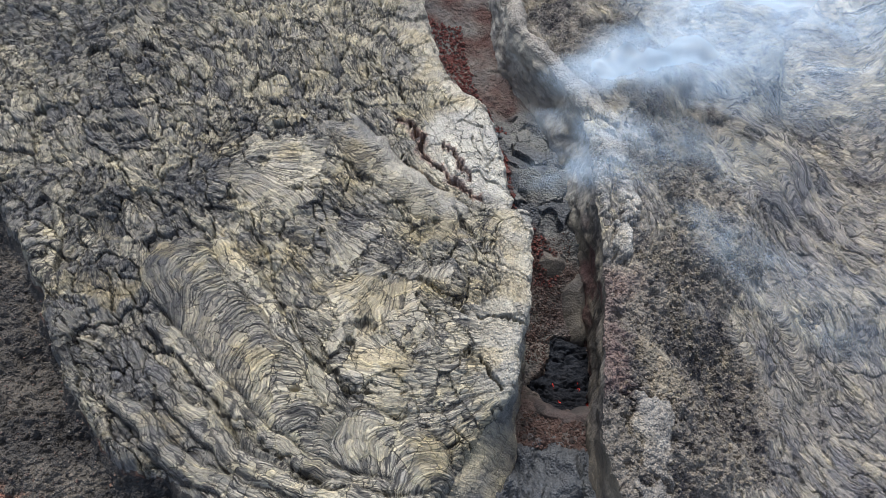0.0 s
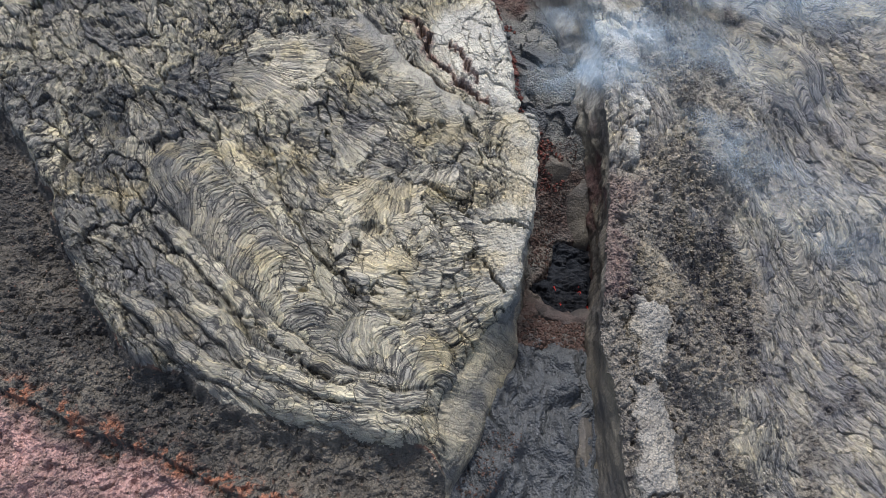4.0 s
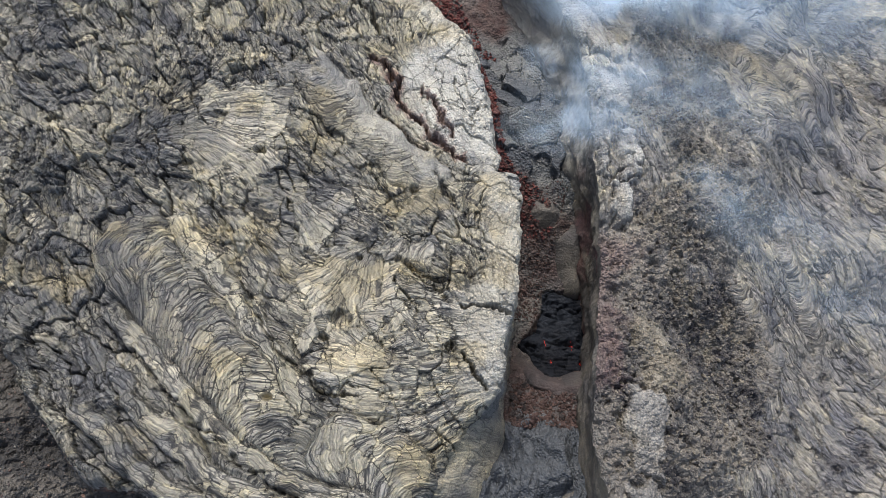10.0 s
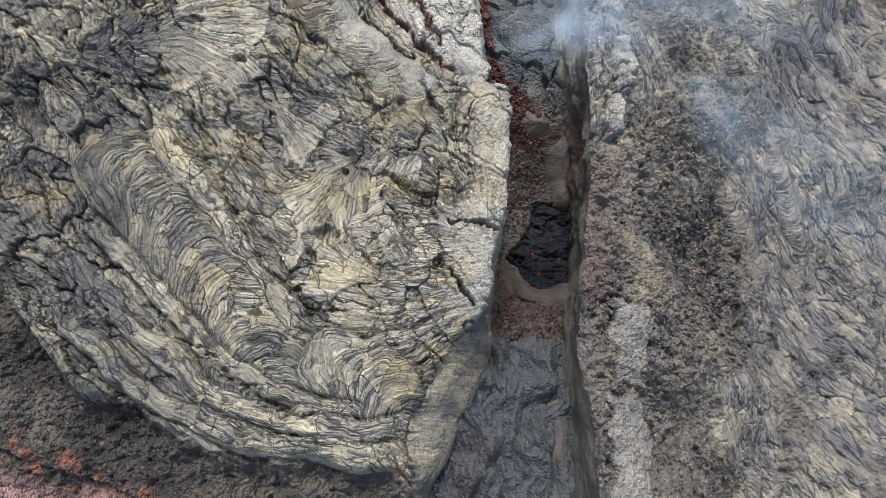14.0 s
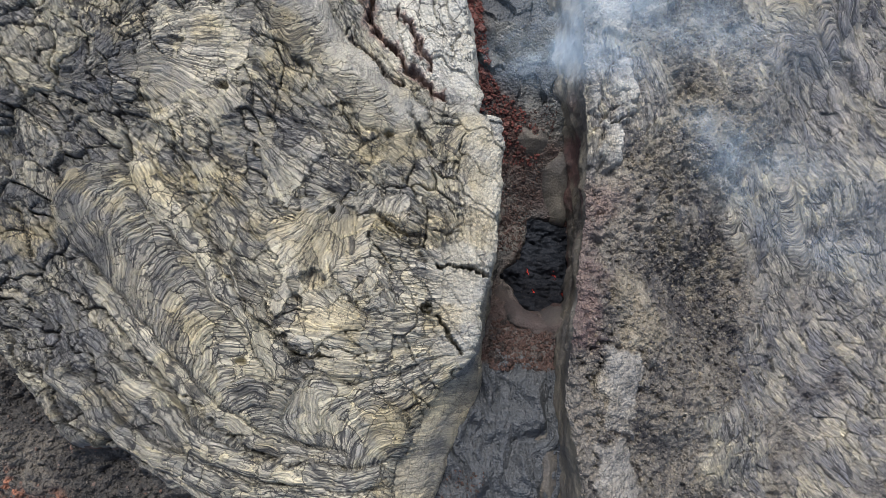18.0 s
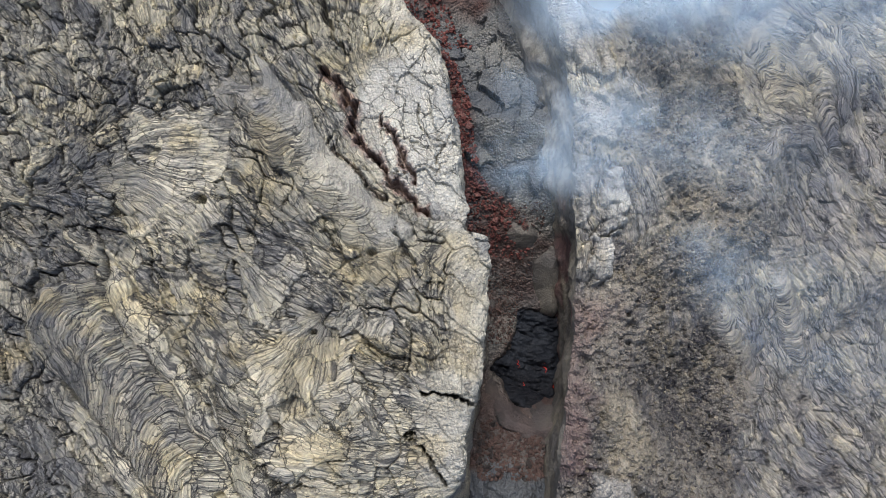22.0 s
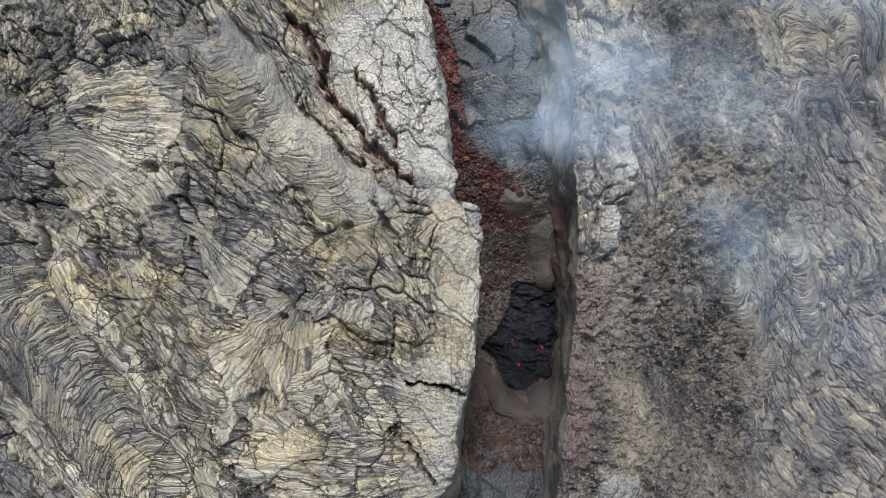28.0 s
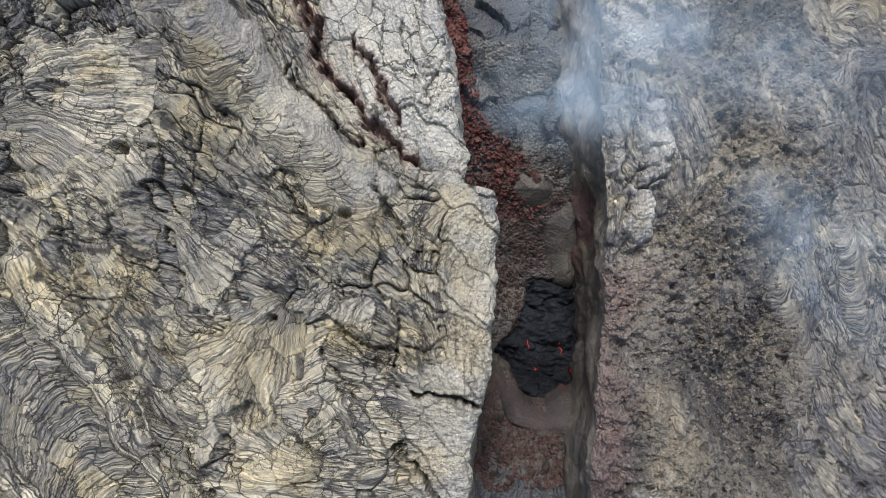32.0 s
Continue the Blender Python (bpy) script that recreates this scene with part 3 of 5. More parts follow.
pale = np.where(left, (0.5 + 0.32 * smooth(1.8, 2.4, gy + 0.3 * fbm(gx, gy, 0.3, 516, 3))) * pale_edge * smooth(-1.3, -0.7, gy) * smooth(6.0, 4.0, gy)
                + 0.25 * (region == 2) * smooth(-0.6, 0.3, tongue_parts[2][3] + 0.3 * fbm(gx, gy, 0.4, 523, 3)), bleached * (0.8 + 0.5 * fbm(gx, gy, 0.15, 536, 4)))
band = np.exp(-((gy - cinder_edge(gx) + 0.12 * fbm(gx, gy, 0.3, 571, 4)) / 0.16) ** 2) * smooth(0.0, 0.5, fbm(gx, gy, 0.12, 576, 5, 0.75) + 0.15)
ochre = np.where(left, np.where(edge_in > 0, 0.5 * smooth(0.1, 0.7, fbm(gx, gy, 0.5, 541, 4)) * smooth(-6.5, -4.5, gx - 0.6 * (gy - 2)), band), 0.25 * smooth(0.2, 0.8, fbm(gx, gy, 0.6, 546, 4)) * smooth(4.4, 3.2, gx))
ochre = np.maximum(ochre, 0.5 * np.exp(-(((gx - 1.75) / 0.35) ** 2 + ((gy - 5.35) / 0.5) ** 2)) * np.clip(0.7 + 0.7 * fbm(gx, gy, 0.25, 549, 3), 0, 1))
ochre = np.maximum(ochre, 0.55 * tongue_parts[6][0] * np.clip(0.6 + 0.6 * fbm(gx, gy, 0.3, 547, 3), 0, 1))
red = np.where(left, smooth(0.0, 0.45, cinder_edge(gx) - gy + 0.15 * fbm(gx, gy, 0.3, 551, 4)) * (edge_in < 0) * np.clip(0.8 + 0.4 * fbm(gx, gy, 0.2, 556, 4), 0, 1),
               0.5 * smooth(0.55, 0.1, gx - rim_right(gy) + 0.25 * fbm(gx, gy, 0.3, 561, 3)) * smooth(1.4, 1.0, gy) * smooth(-0.95, -0.6, gy) * (1 - bleached))
red = np.maximum(red, crack_rust)
pale = np.maximum(pale, 0.4 * strap_parts[17][0] * np.clip(0.8 + 0.5 * fbm(gx, gy, 0.3, 538, 3), 0, 1))
tan = np.where(left, tan, np.clip(tan + 0.55 * np.exp(-((gx - 1.8 + 0.35 * smooth(4.2, 6.0, gy)) / 0.45) ** 2) * smooth(2.7, 3.5, gy) * (0.6 + 0.5 * fbm(gx, gy, 0.4, 585, 3)), 0, 1))

# run of the grain within each plate: along, across, and a number for the plate
size = np.maximum(np.bincount(plate.ravel(), minlength=16384), 1)
mid_x, mid_y = np.bincount(plate.ravel(), gx.ravel(), 16384) / size, np.bincount(plate.ravel(), gy.ravel(), 16384) / size
ox, oy = gx - mid_x[plate], gy - mid_y[plate]
run_u, run_v = (ox * np.cos(angle) + oy * np.sin(angle)).astype(np.float32), (-ox * np.sin(angle) + oy * np.cos(angle)).astype(np.float32)
for number, (inside, phase, groove, q, belly, side) in tongue_parts.items():
    run_u, run_v = np.where(inside > 0.5, 0.5 * q * TONGUES[number][1], run_u), np.where(inside > 0.5, phase * TONGUES[number][2], run_v)
for inside, s, q, groove, width, belly in strap_parts.values():
    run_u, run_v = np.where(inside > 0.5, s, run_u), np.where(inside > 0.5, q * width, run_v)
for inside, r, across in fan_parts.values():
    run_u, run_v = np.where(inside > 0.5, 0.45 * r, run_u), np.where(inside > 0.5, across, run_v)
run_w = (0.5 + 0.5 * plate_tint[plate]).astype(np.float32)
run_w = np.where((region > 0) & (region < 20), 0.5 + 0.02 * region, run_w).astype(np.float32)
rim_band = smooth(0.4, 0.22, rim_dist + 0.12 * fbm(gx, gy, 0.3, 581, 3)) * smooth(-1.0, -0.7, gy) * smooth(2.3, 1.9, gy) * left
run_on = np.clip(ropy - 0.6 * (bleached > 0.1) - 0.65 * calm - tongue_parts[2][0] * (0.15 + 0.45 * np.maximum(smooth(-0.3, 0.15, tongue_parts[2][3] + 0.3 * vnoise(gx, gy, 0.25, 325)), smooth(8, 4, tongue_parts[2][1]))) + 0.1 * tongue_parts[1][0] - 0.2 * sum(f[0] for f in fan_parts.values()), 0, 1).astype(np.float32)


def folded(x, y):
    """Places past the raster's edge, mirrored back into it."""
    x = np.where(x > X1, 2 * X1 - x, np.where(x < X0, 2 * X0 - x, x))
    y = np.where(y > Y1, 2 * Y1 - y, np.where(y < Y0, 2 * Y0 - y, y))
    return np.clip(x, X0, X1), np.clip(y, Y0, Y1)


def sample(raster, x, y):
    """The raster's value at any places."""
    x, y = folded(x, y)
    u, v = np.clip((x - X0) / STEP, 0, gx.shape[1] - 1.001), np.clip((y - Y0) / STEP, 0, gx.shape[0] - 1.001)
    i, j = u.astype(int), v.astype(int)
    a, b = u - i, v - j
    return (raster[j, i] * (1 - a) + raster[j, i + 1] * a) * (1 - b) + (raster[j + 1, i] * (1 - a) + raster[j + 1, i + 1] * a) * b


def nearest(raster, x, y):
    x, y = folded(x, y)
    return raster[np.clip(((y - Y0) / STEP).round().astype(int), 0, gx.shape[0] - 1), np.clip(((x - X0) / STEP).round().astype(int), 0, gx.shape[1] - 1)]


# ---------------------------------------------------------------- materials
def rock(name, grey, warm, pale_to=(0.5, 0.495, 0.45), stain=(0.37, 0.315, 0.19), oxide=(0.24, 0.145, 0.125), rough=0.92, fine=0.5, grain=0.6, patchy=0.5, loose=None, crackle=1.0, gloss=0.25):
    """Weathered lava: grey to warm by the crust's own pattern, with bleached, stained and rusty minerals, grain lines,
    fine grit, and the shade of creases put into the colour.
    """
    m = bpy.data.materials.new(name)
    m.use_nodes = True
    nt = m.node_tree
    n, link = nt.nodes, nt.links.new
    bsdf = n["Principled BSDF"]
    mineral = n.new("ShaderNodeVertexColor")
    mineral.layer_name = "mineral"
    split = n.new("ShaderNodeSeparateColor")
    link(mineral.outputs["Color"], split.inputs["Color"])
    geo = n.new("ShaderNodeNewGeometry")

    def mix(factor, a, b, kind="MIX"):
        x = n.new("ShaderNodeMix")
        x.data_type, x.blend_type = "RGBA", kind
        for k, v in ((0, factor), (6, a), (7, b)):
            if hasattr(v, "is_linked"):
                link(v, x.inputs[k])
            else:
                x.inputs[k].default_value = v if k == 0 else (*v, 1)
        return x.outputs[2]

    def calc(kind, a, b):
        x = n.new("ShaderNodeMath")
        x.operation = kind
        for k, v in ((0, a), (1, b)):
            if hasattr(v, "is_linked"):
                link(v, x.inputs[k])
            else:
                x.inputs[k].default_value = v
        return x.outputs[0]

    def grit(scale, detail, vector=None):
        t = n.new("ShaderNodeTexNoise")
        t.inputs["Scale"].default_value, t.inputs["Detail"].default_value, t.inputs["Roughness"].default_value = scale, detail, 0.65
        link(vector or geo.outputs["Position"], t.inputs["Vector"])
        return t.outputs["Fac"]

    def ramp(value, lo, hi):
        r = n.new("ShaderNodeMapRange")
        for k, v in enumerate((lo, hi, 0.0, 1.0), 1):
            r.inputs[k].default_value = v
        link(value, r.inputs[0])
        return r.outputs[0]

    run = n.new("ShaderNodeAttribute")
    run.attribute_name = "run"
    lay = n.new("ShaderNodeAttribute")
    lay.attribute_name = "ropy"

    def lines(along_scale, across_scale, width):
        v = n.new("ShaderNodeVectorMath")
        v.operation = "MULTIPLY"
        v.inputs[1].default_value = (along_scale, across_scale, 37.0)
        link(run.outputs["Vector"], v.inputs[0])
        f = grit(1.0, 2.5, v.outputs[0])
        return ramp(calc("ABSOLUTE", calc("SUBTRACT", f, 0.5), 0.0), 0.0, width), f

    def slivers(along_scale, across_scale, width, sway):
        """Leaf-shaped slivers along the run: thin gaps between them, and a colour for each."""
        warp = n.new("ShaderNodeTexNoise")
        warp.inputs["Scale"].default_value, warp.inputs["Detail"].default_value = 9.0, 4.0
        link(geo.outputs["Position"], warp.inputs["Vector"])
        shift = n.new("ShaderNodeVectorMath")
        shift.operation = "MULTIPLY_ADD"
        shift.inputs[1].default_value, shift.inputs[2].default_value = (2 * sway, sway, 0.0), (-sway, -0.5 * sway, 0.0)
        link(warp.outputs["Color"], shift.inputs[0])
        add = n.new("ShaderNodeVectorMath")
        add.operation = "ADD"
        link(run.outputs["Vector"], add.inputs[0])
        link(shift.outputs[0], add.inputs[1])
        v = n.new("ShaderNodeVectorMath")
        v.operation = "MULTIPLY"
        v.inputs[1].default_value = (along_scale, across_scale, 41.0)
        link(add.outputs[0], v.inputs[0])
        edge, tone = n.new("ShaderNodeTexVoronoi"), n.new("ShaderNodeTexVoronoi")
        edge.feature = "DISTANCE_TO_EDGE"
        for t in (edge, tone):
            t.inputs["Scale"].default_value = 1.0
            link(v.outputs[0], t.inputs["Vector"])
        each = n.new("ShaderNodeSeparateColor")
        link(tone.outputs["Color"], each.inputs[0])
        return ramp(edge.outputs["Distance"], 0.4 * width, width), ramp(edge.outputs["Distance"], 0.0, 0.35), each.outputs[0], each.outputs[1]

    def shards(scale, width, sway):
        """Angular broken plates: hairline cracks between them, and a tone for each."""
        warp = n.new("ShaderNodeTexNoise")
        warp.inputs["Scale"].default_value, warp.inputs["Detail"].default_value = scale * 0.9, 3.0
        link(geo.outputs["Position"], warp.inputs["Vector"])
        shift = n.new("ShaderNodeVectorMath")
        shift.operation = "MULTIPLY_ADD"
        shift.inputs[1].default_value = (sway, sway, sway)
        link(warp.outputs["Color"], shift.inputs[0])
        link(geo.outputs["Position"], shift.inputs[2])
        edge, tone = n.new("ShaderNodeTexVoronoi"), n.new("ShaderNodeTexVoronoi")
        edge.feature = "DISTANCE_TO_EDGE"
        for t in (edge, tone):
            t.inputs["Scale"].default_value = scale
            link(shift.outputs[0], t.inputs["Vector"])
        each = n.new("ShaderNodeSeparateColor")
        link(tone.outputs["Color"], each.inputs[0])
        return ramp(edge.outputs["Distance"], 0.4 * width, width), each.outputs[0], ramp(edge.outputs["Distance"], 5 * width, width)

    thin, body = lines(2.4, 40.0, 0.06)
    split1, shard1, band1 = shards(3.6, 0.028, 0.34)
    split2, shard2, _ = shards(10.0, 0.05, 0.15)
    sheer = calc("SUBTRACT", 1.0, calc("MULTIPLY", ramp(shard1, 0.58, 0.66), 0.75))
    gap, round1, tone1, hue1 = slivers(1.3, 9.0, 0.06, 0.06)
    nick, round2, tone2, hue2 = slivers(5.0, 28.0, 0.085, 0.022)
    patch, sand = grit(2.3, 6), grit(60, 4)
    knobs, knob_gap = n.new("ShaderNodeTexVoronoi"), n.new("ShaderNodeTexVoronoi")
    knob_gap.feature = "DISTANCE_TO_EDGE"
    for t in (knobs, knob_gap):
        t.inputs["Scale"].default_value = 30.0
        link(geo.outputs["Position"], t.inputs["Vector"])
    knob_tone = n.new("ShaderNodeSeparateColor")
    link(knobs.outputs["Color"], knob_tone.inputs[0])
    ropes = calc("MULTIPLY", lay.outputs["Fac"], grain)
    bare = calc("SUBTRACT", 1.0, lay.outputs["Fac"])
    here = ramp(grit(2.6, 3), 0.32, 0.5)
    brittle = calc("MULTIPLY", calc("MAXIMUM", ropes, calc("MULTIPLY", split.outputs["Red"], 1.2)), crackle)

    warmth = calc("ADD", mineral.outputs["Alpha"], calc("MULTIPLY", lay.outputs["Fac"], calc("SUBTRACT", calc("MULTIPLY", calc("ADD", hue1, hue2), 0.26), 0.26)))
    colour = mix(ramp(warmth, 0.0, 1.0), grey, warm)
    if loose:
        colour = mix(lay.outputs["Fac"], mix(ramp(calc("ADD", calc("MULTIPLY", grit(3.2, 9), 0.75), calc("ADD", calc("MULTIPLY", knob_tone.outputs[0], 0.25), calc("SUBTRACT", calc("MULTIPLY", mineral.outputs["Alpha"], 0.5), 0.12))), 0.35, 0.68), *loose), colour)
    colour = mix(split.outputs["Green"], colour, stain)
    colour = mix(split.outputs["Red"], colour, pale_to)
    colour = mix(split.outputs["Blue"], colour, oxide)
    colour = mix(patchy, colour, mix(ramp(patch, 0.3, 0.7), (0.62, 0.64, 0.68), (1.25, 1.2, 1.12)), "MULTIPLY")
    colour = mix(calc("SUBTRACT", 0.34, calc("MULTIPLY", split.outputs["Red"], 0.2)), colour, mix(ramp(sand, 0.3, 0.7), (0.6, 0.6, 0.6), (1.3, 1.3, 1.3)), "MULTIPLY")
    colour = mix(calc("MULTIPLY", ropes, 0.5), colour, mix(tone1, (0.68, 0.7, 0.72), (1.28, 1.26, 1.22)), "MULTIPLY")
    colour = mix(calc("MULTIPLY", ropes, 0.5), colour, mix(tone2, (0.75, 0.76, 0.78), (1.2, 1.2, 1.16)), "MULTIPLY")
    # grain lines, darkened in the colour like shaded creases
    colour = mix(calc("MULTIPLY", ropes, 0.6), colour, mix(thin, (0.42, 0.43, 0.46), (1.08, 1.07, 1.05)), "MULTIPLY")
    colour = mix(calc("MULTIPLY", ropes, 0.6), colour, mix(ramp(body, 0.3, 0.7), (0.8, 0.82, 0.85), (1.15, 1.14, 1.1)), "MULTIPLY")
    colour = mix(calc("MULTIPLY", ropes, 0.5), colour, mix(shard1, (0.72, 0.74, 0.83), (1.22, 1.18, 1.04)), "MULTIPLY")
    colour = mix(calc("MULTIPLY", calc("MULTIPLY", ropes, 0.45), calc("MULTIPLY", band1, hue1)), colour, (1.4, 1.34, 1.12), "MULTIPLY")
    colour = mix(calc("MULTIPLY", ropes, 0.5), colour, mix(shard2, (0.78, 0.79, 0.84), (1.2, 1.18, 1.1)), "MULTIPLY")
    # shade of deep cracks painted near-black into the gaps, which are only bumps
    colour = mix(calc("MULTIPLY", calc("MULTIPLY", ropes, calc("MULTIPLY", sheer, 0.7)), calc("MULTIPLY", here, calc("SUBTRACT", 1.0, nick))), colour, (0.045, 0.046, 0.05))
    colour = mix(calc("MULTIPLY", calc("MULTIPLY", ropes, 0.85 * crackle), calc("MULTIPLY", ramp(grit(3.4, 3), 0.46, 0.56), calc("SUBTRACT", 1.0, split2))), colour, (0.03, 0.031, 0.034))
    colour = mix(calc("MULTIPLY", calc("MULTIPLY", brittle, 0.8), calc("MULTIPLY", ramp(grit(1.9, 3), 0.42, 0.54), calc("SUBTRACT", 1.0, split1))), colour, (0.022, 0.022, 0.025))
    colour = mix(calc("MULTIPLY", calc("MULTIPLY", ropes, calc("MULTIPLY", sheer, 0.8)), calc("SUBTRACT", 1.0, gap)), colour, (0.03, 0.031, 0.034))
    # dark of the pits between clinker knobs, likewise painted shade
    colour = mix(calc("MULTIPLY", calc("MULTIPLY", bare, 0.55), calc("MULTIPLY", ramp(grit(9, 3), 0.4, 0.6), calc("SUBTRACT", 1.0, ramp(knob_gap.outputs["Distance"], 0.0, 0.12)))), colour, (0.03, 0.029, 0.03))
    link(colour, bsdf.inputs["Base Color"])
    bsdf.inputs["Roughness"].default_value = rough
    bsdf.inputs["Specular IOR Level"].default_value = gloss
    bump = n.new("ShaderNodeBump")
    bump.inputs["Strength"].default_value, bump.inputs["Distance"].default_value = fine, 0.028
    relief = calc("ADD", calc("MULTIPLY", round1, 1.2), calc("ADD", calc("MULTIPLY", round2, 0.6), calc("ADD", calc("MULTIPLY", tone1, 0.5), calc("MULTIPLY", thin, 0.3))))
    relief = calc("ADD", relief, calc("ADD", calc("MULTIPLY", split1, 0.6), calc("ADD", calc("MULTIPLY", shard1, 0.7), calc("MULTIPLY", shard2, 0.5))))
    relief = calc("ADD", calc("MULTIPLY", relief, ropes), calc("MULTIPLY", bare, calc("ADD", calc("MULTIPLY", calc("SUBTRACT", 1.0, knobs.outputs["Distance"]), 1.6), calc("MULTIPLY", grit(14, 6), 2.0))))
    link(calc("ADD", calc("MULTIPLY", grit(38, 8), 0.3), relief), bump.inputs["Height"])
    link(bump.outputs["Normal"], bsdf.inputs["Normal"])
    return m


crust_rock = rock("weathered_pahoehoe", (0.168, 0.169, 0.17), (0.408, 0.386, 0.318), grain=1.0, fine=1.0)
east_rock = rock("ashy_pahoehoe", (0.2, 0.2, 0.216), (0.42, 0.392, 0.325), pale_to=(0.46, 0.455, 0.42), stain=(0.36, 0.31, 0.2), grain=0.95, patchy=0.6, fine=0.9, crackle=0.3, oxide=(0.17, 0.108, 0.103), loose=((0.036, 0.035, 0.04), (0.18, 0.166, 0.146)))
clinker_rock = rock("dark_clinker", (0.05, 0.048, 0.046), (0.125, 0.115, 0.1), stain=(0.3, 0.13, 0.08), oxide=(0.4, 0.25, 0.235), fine=0.9)
floor_rock = rock("fissure_rock", (0.078, 0.086, 0.096), (0.19, 0.19, 0.175), oxide=(0.075, 0.042, 0.036), fine=0.8)
drape_rock = rock("smooth_lava_skin", (0.085, 0.08, 0.076), (0.15, 0.135, 0.115), stain=(0.15, 0.135, 0.09), oxide=(0.13, 0.068, 0.066), fine=0.35, rough=0.8, patchy=0.35)
belly_rock = rock("smooth_lava_belly", (0.2, 0.2, 0.19), (0.38, 0.355, 0.28), fine=0.6, patchy=0.8, grain=0.8)
pool_rock = rock("fresh_black_lava", (0.008, 0.009, 0.012), (0.018, 0.021, 0.027), gloss=0.06, fine=0.3, rough=0.7, patchy=0.3)
lip_rock = rock("dark_lava_lip", (0.04, 0.037, 0.038), (0.075, 0.066, 0.062), oxide=(0.07, 0.046, 0.044), stain=(0.07, 0.06, 0.05), fine=0.35, rough=0.8, patchy=0.5)
scoria_rock = rock("red_scoria", (0.12, 0.042, 0.036), (0.26, 0.12, 0.10), fine=0.8)
rosy_scoria = rock("rosy_scoria", (0.14, 0.066, 0.058), (0.26, 0.12, 0.10), fine=0.8)
brown_scoria = rock("brown_scoria", (0.08, 0.05, 0.043), (0.2, 0.13, 0.115), fine=0.8)
dark_scoria = rock("dark_scoria", (0.045, 0.037, 0.035), (0.2, 0.13, 0.115), fine=0.8)


# ---------------------------------------------------------------- mesh helpers
def mesh_from(name, co, faces, material, colours=None, runs=None):
    me = bpy.data.meshes.new(name)
    me.vertices.add(len(co))
    me.vertices.foreach_set("co", np.ascontiguousarray(co, dtype=np.float32).ravel())
    k = faces.shape[1]
    me.loops.add(faces.size)
    me.loops.foreach_set("vertex_index", faces.astype(np.int32).ravel())
    me.polygons.add(len(faces))
    me.polygons.foreach_set("loop_start", np.arange(0, faces.size, k, dtype=np.int32))
    me.update(calc_edges=True)
    me.polygons.foreach_set("use_smooth", np.ones(len(faces), dtype=bool))
    if colours is not None:
        layer = me.attributes.new("mineral", "FLOAT_COLOR", "POINT")
        layer.data.foreach_set("color", np.ascontiguousarray(colours, dtype=np.float32).ravel())
    if runs is not None:
        layer = me.attributes.new("run", "FLOAT_VECTOR", "POINT")
        layer.data.foreach_set("vector", np.ascontiguousarray(runs[:, :3], dtype=np.float32).ravel())
        layer = me.attributes.new("ropy", "FLOAT", "POINT")
        layer.data.foreach_set("value", np.ascontiguousarray(runs[:, 3], dtype=np.float32))
    me.materials.append(material)
    return me


def part_mesh(name, me, parent=None, label=""):
    ob = new(name, me)
    if parent:
        ob.parent = parent
    return tagged(ob, label)


def grid_faces(rows, cols):
    a = (np.arange(rows - 1)[:, None] * cols + np.arange(cols - 1)[None]).ravel()
    return np.stack([a, a + 1, a + cols + 1, a + cols], 1)


def pieces(co, faces, labels, colours, runs, parent, kinds, least=60):
    """One mesh object for every label of the faces; small bits that hang apart stay with the plain ground, label 0."""
    labels = labels.copy()
    for lab in np.unique(labels[(labels > 0) & (labels != 50) & (labels != 51)]):
        pick = np.flatnonzero(labels == lab)
        some = faces[pick]
        used, inverse = np.unique(some, return_inverse=True)
        inverse = inverse.reshape(some.shape)
        mark = np.arange(len(used))
        for _ in range(4000):
            low = mark[inverse].min(1)
            then = mark.copy()
            np.minimum.at(then, inverse.ravel(), np.repeat(low, 4))
            then = then[then]
            if (then == mark).all():
                break
            mark = then
        island = mark[inverse[:, 0]]
        main = np.bincount(island).argmax()
        labels[pick[island != main]] = 0
        if (island == main).sum() < least:
            labels[pick] = 0
    order = np.argsort(labels, kind="stable")
    faces, labels = faces[order], labels[order]
    cuts = np.flatnonzero(np.diff(labels)) + 1
    for chunk, lab in zip(np.split(faces, cuts), labels[np.r_[0, cuts]]):
        used, inverse = np.unique(chunk, return_inverse=True)
        name, label, material = kinds(int(lab))
        part_mesh(name, mesh_from(name, co[used], inverse.reshape(chunk.shape), material, colours[used], runs[used]), parent, label)


def minerals(x, y):
    return np.stack([np.clip(sample(pale, x, y), 0, 1), np.clip(sample(ochre, x, y), 0, 1), np.clip(sample(red, x, y), 0, 1), np.clip(sample(tan, x, y), 0, 1)], -1)


def grain_run(x, y):
    return np.stack([nearest(run_u, x, y), nearest(run_v, x, y), nearest(run_w, x, y), nearest(run_on, x, y)], -1).reshape(-1, 4)


def spaced(stops):
    """Places from stop to stop, each stretch at its own step."""
    out = [stops[0][0]]
    for (a, step), (b, _) in zip(stops, stops[1:]):
        out += list(np.linspace(a, b, max(2, int(round((b - a) / step)) + 1))[1:])
    return np.array(out)


# ---------------------------------------------------------------- the west bank
ys = np.r_[-60, -30, -15, -8, -5.5, spaced([(-4.3, 0.02), (-3.4, 0.0115), (4.6, 0.022), (8.7, 0.04), (10.5, 0)]), 14, 25, 60]
rim_wobble = 0.035 * fbm(ys, 0 * ys, 0.22, 601, 4) + 0.012 * fbm(ys, 0 * ys + 3, 0.05, 606, 2)
us = np.r_[spaced([(0, 0.008), (0.08, 0.0115), (6.4, 0.022), (9.2, 0)]), 11, 15, 25, 60]
U, Y = np.meshgrid(us, ys)
X = (rim_left(ys) + rim_wobble)[:, None] - U
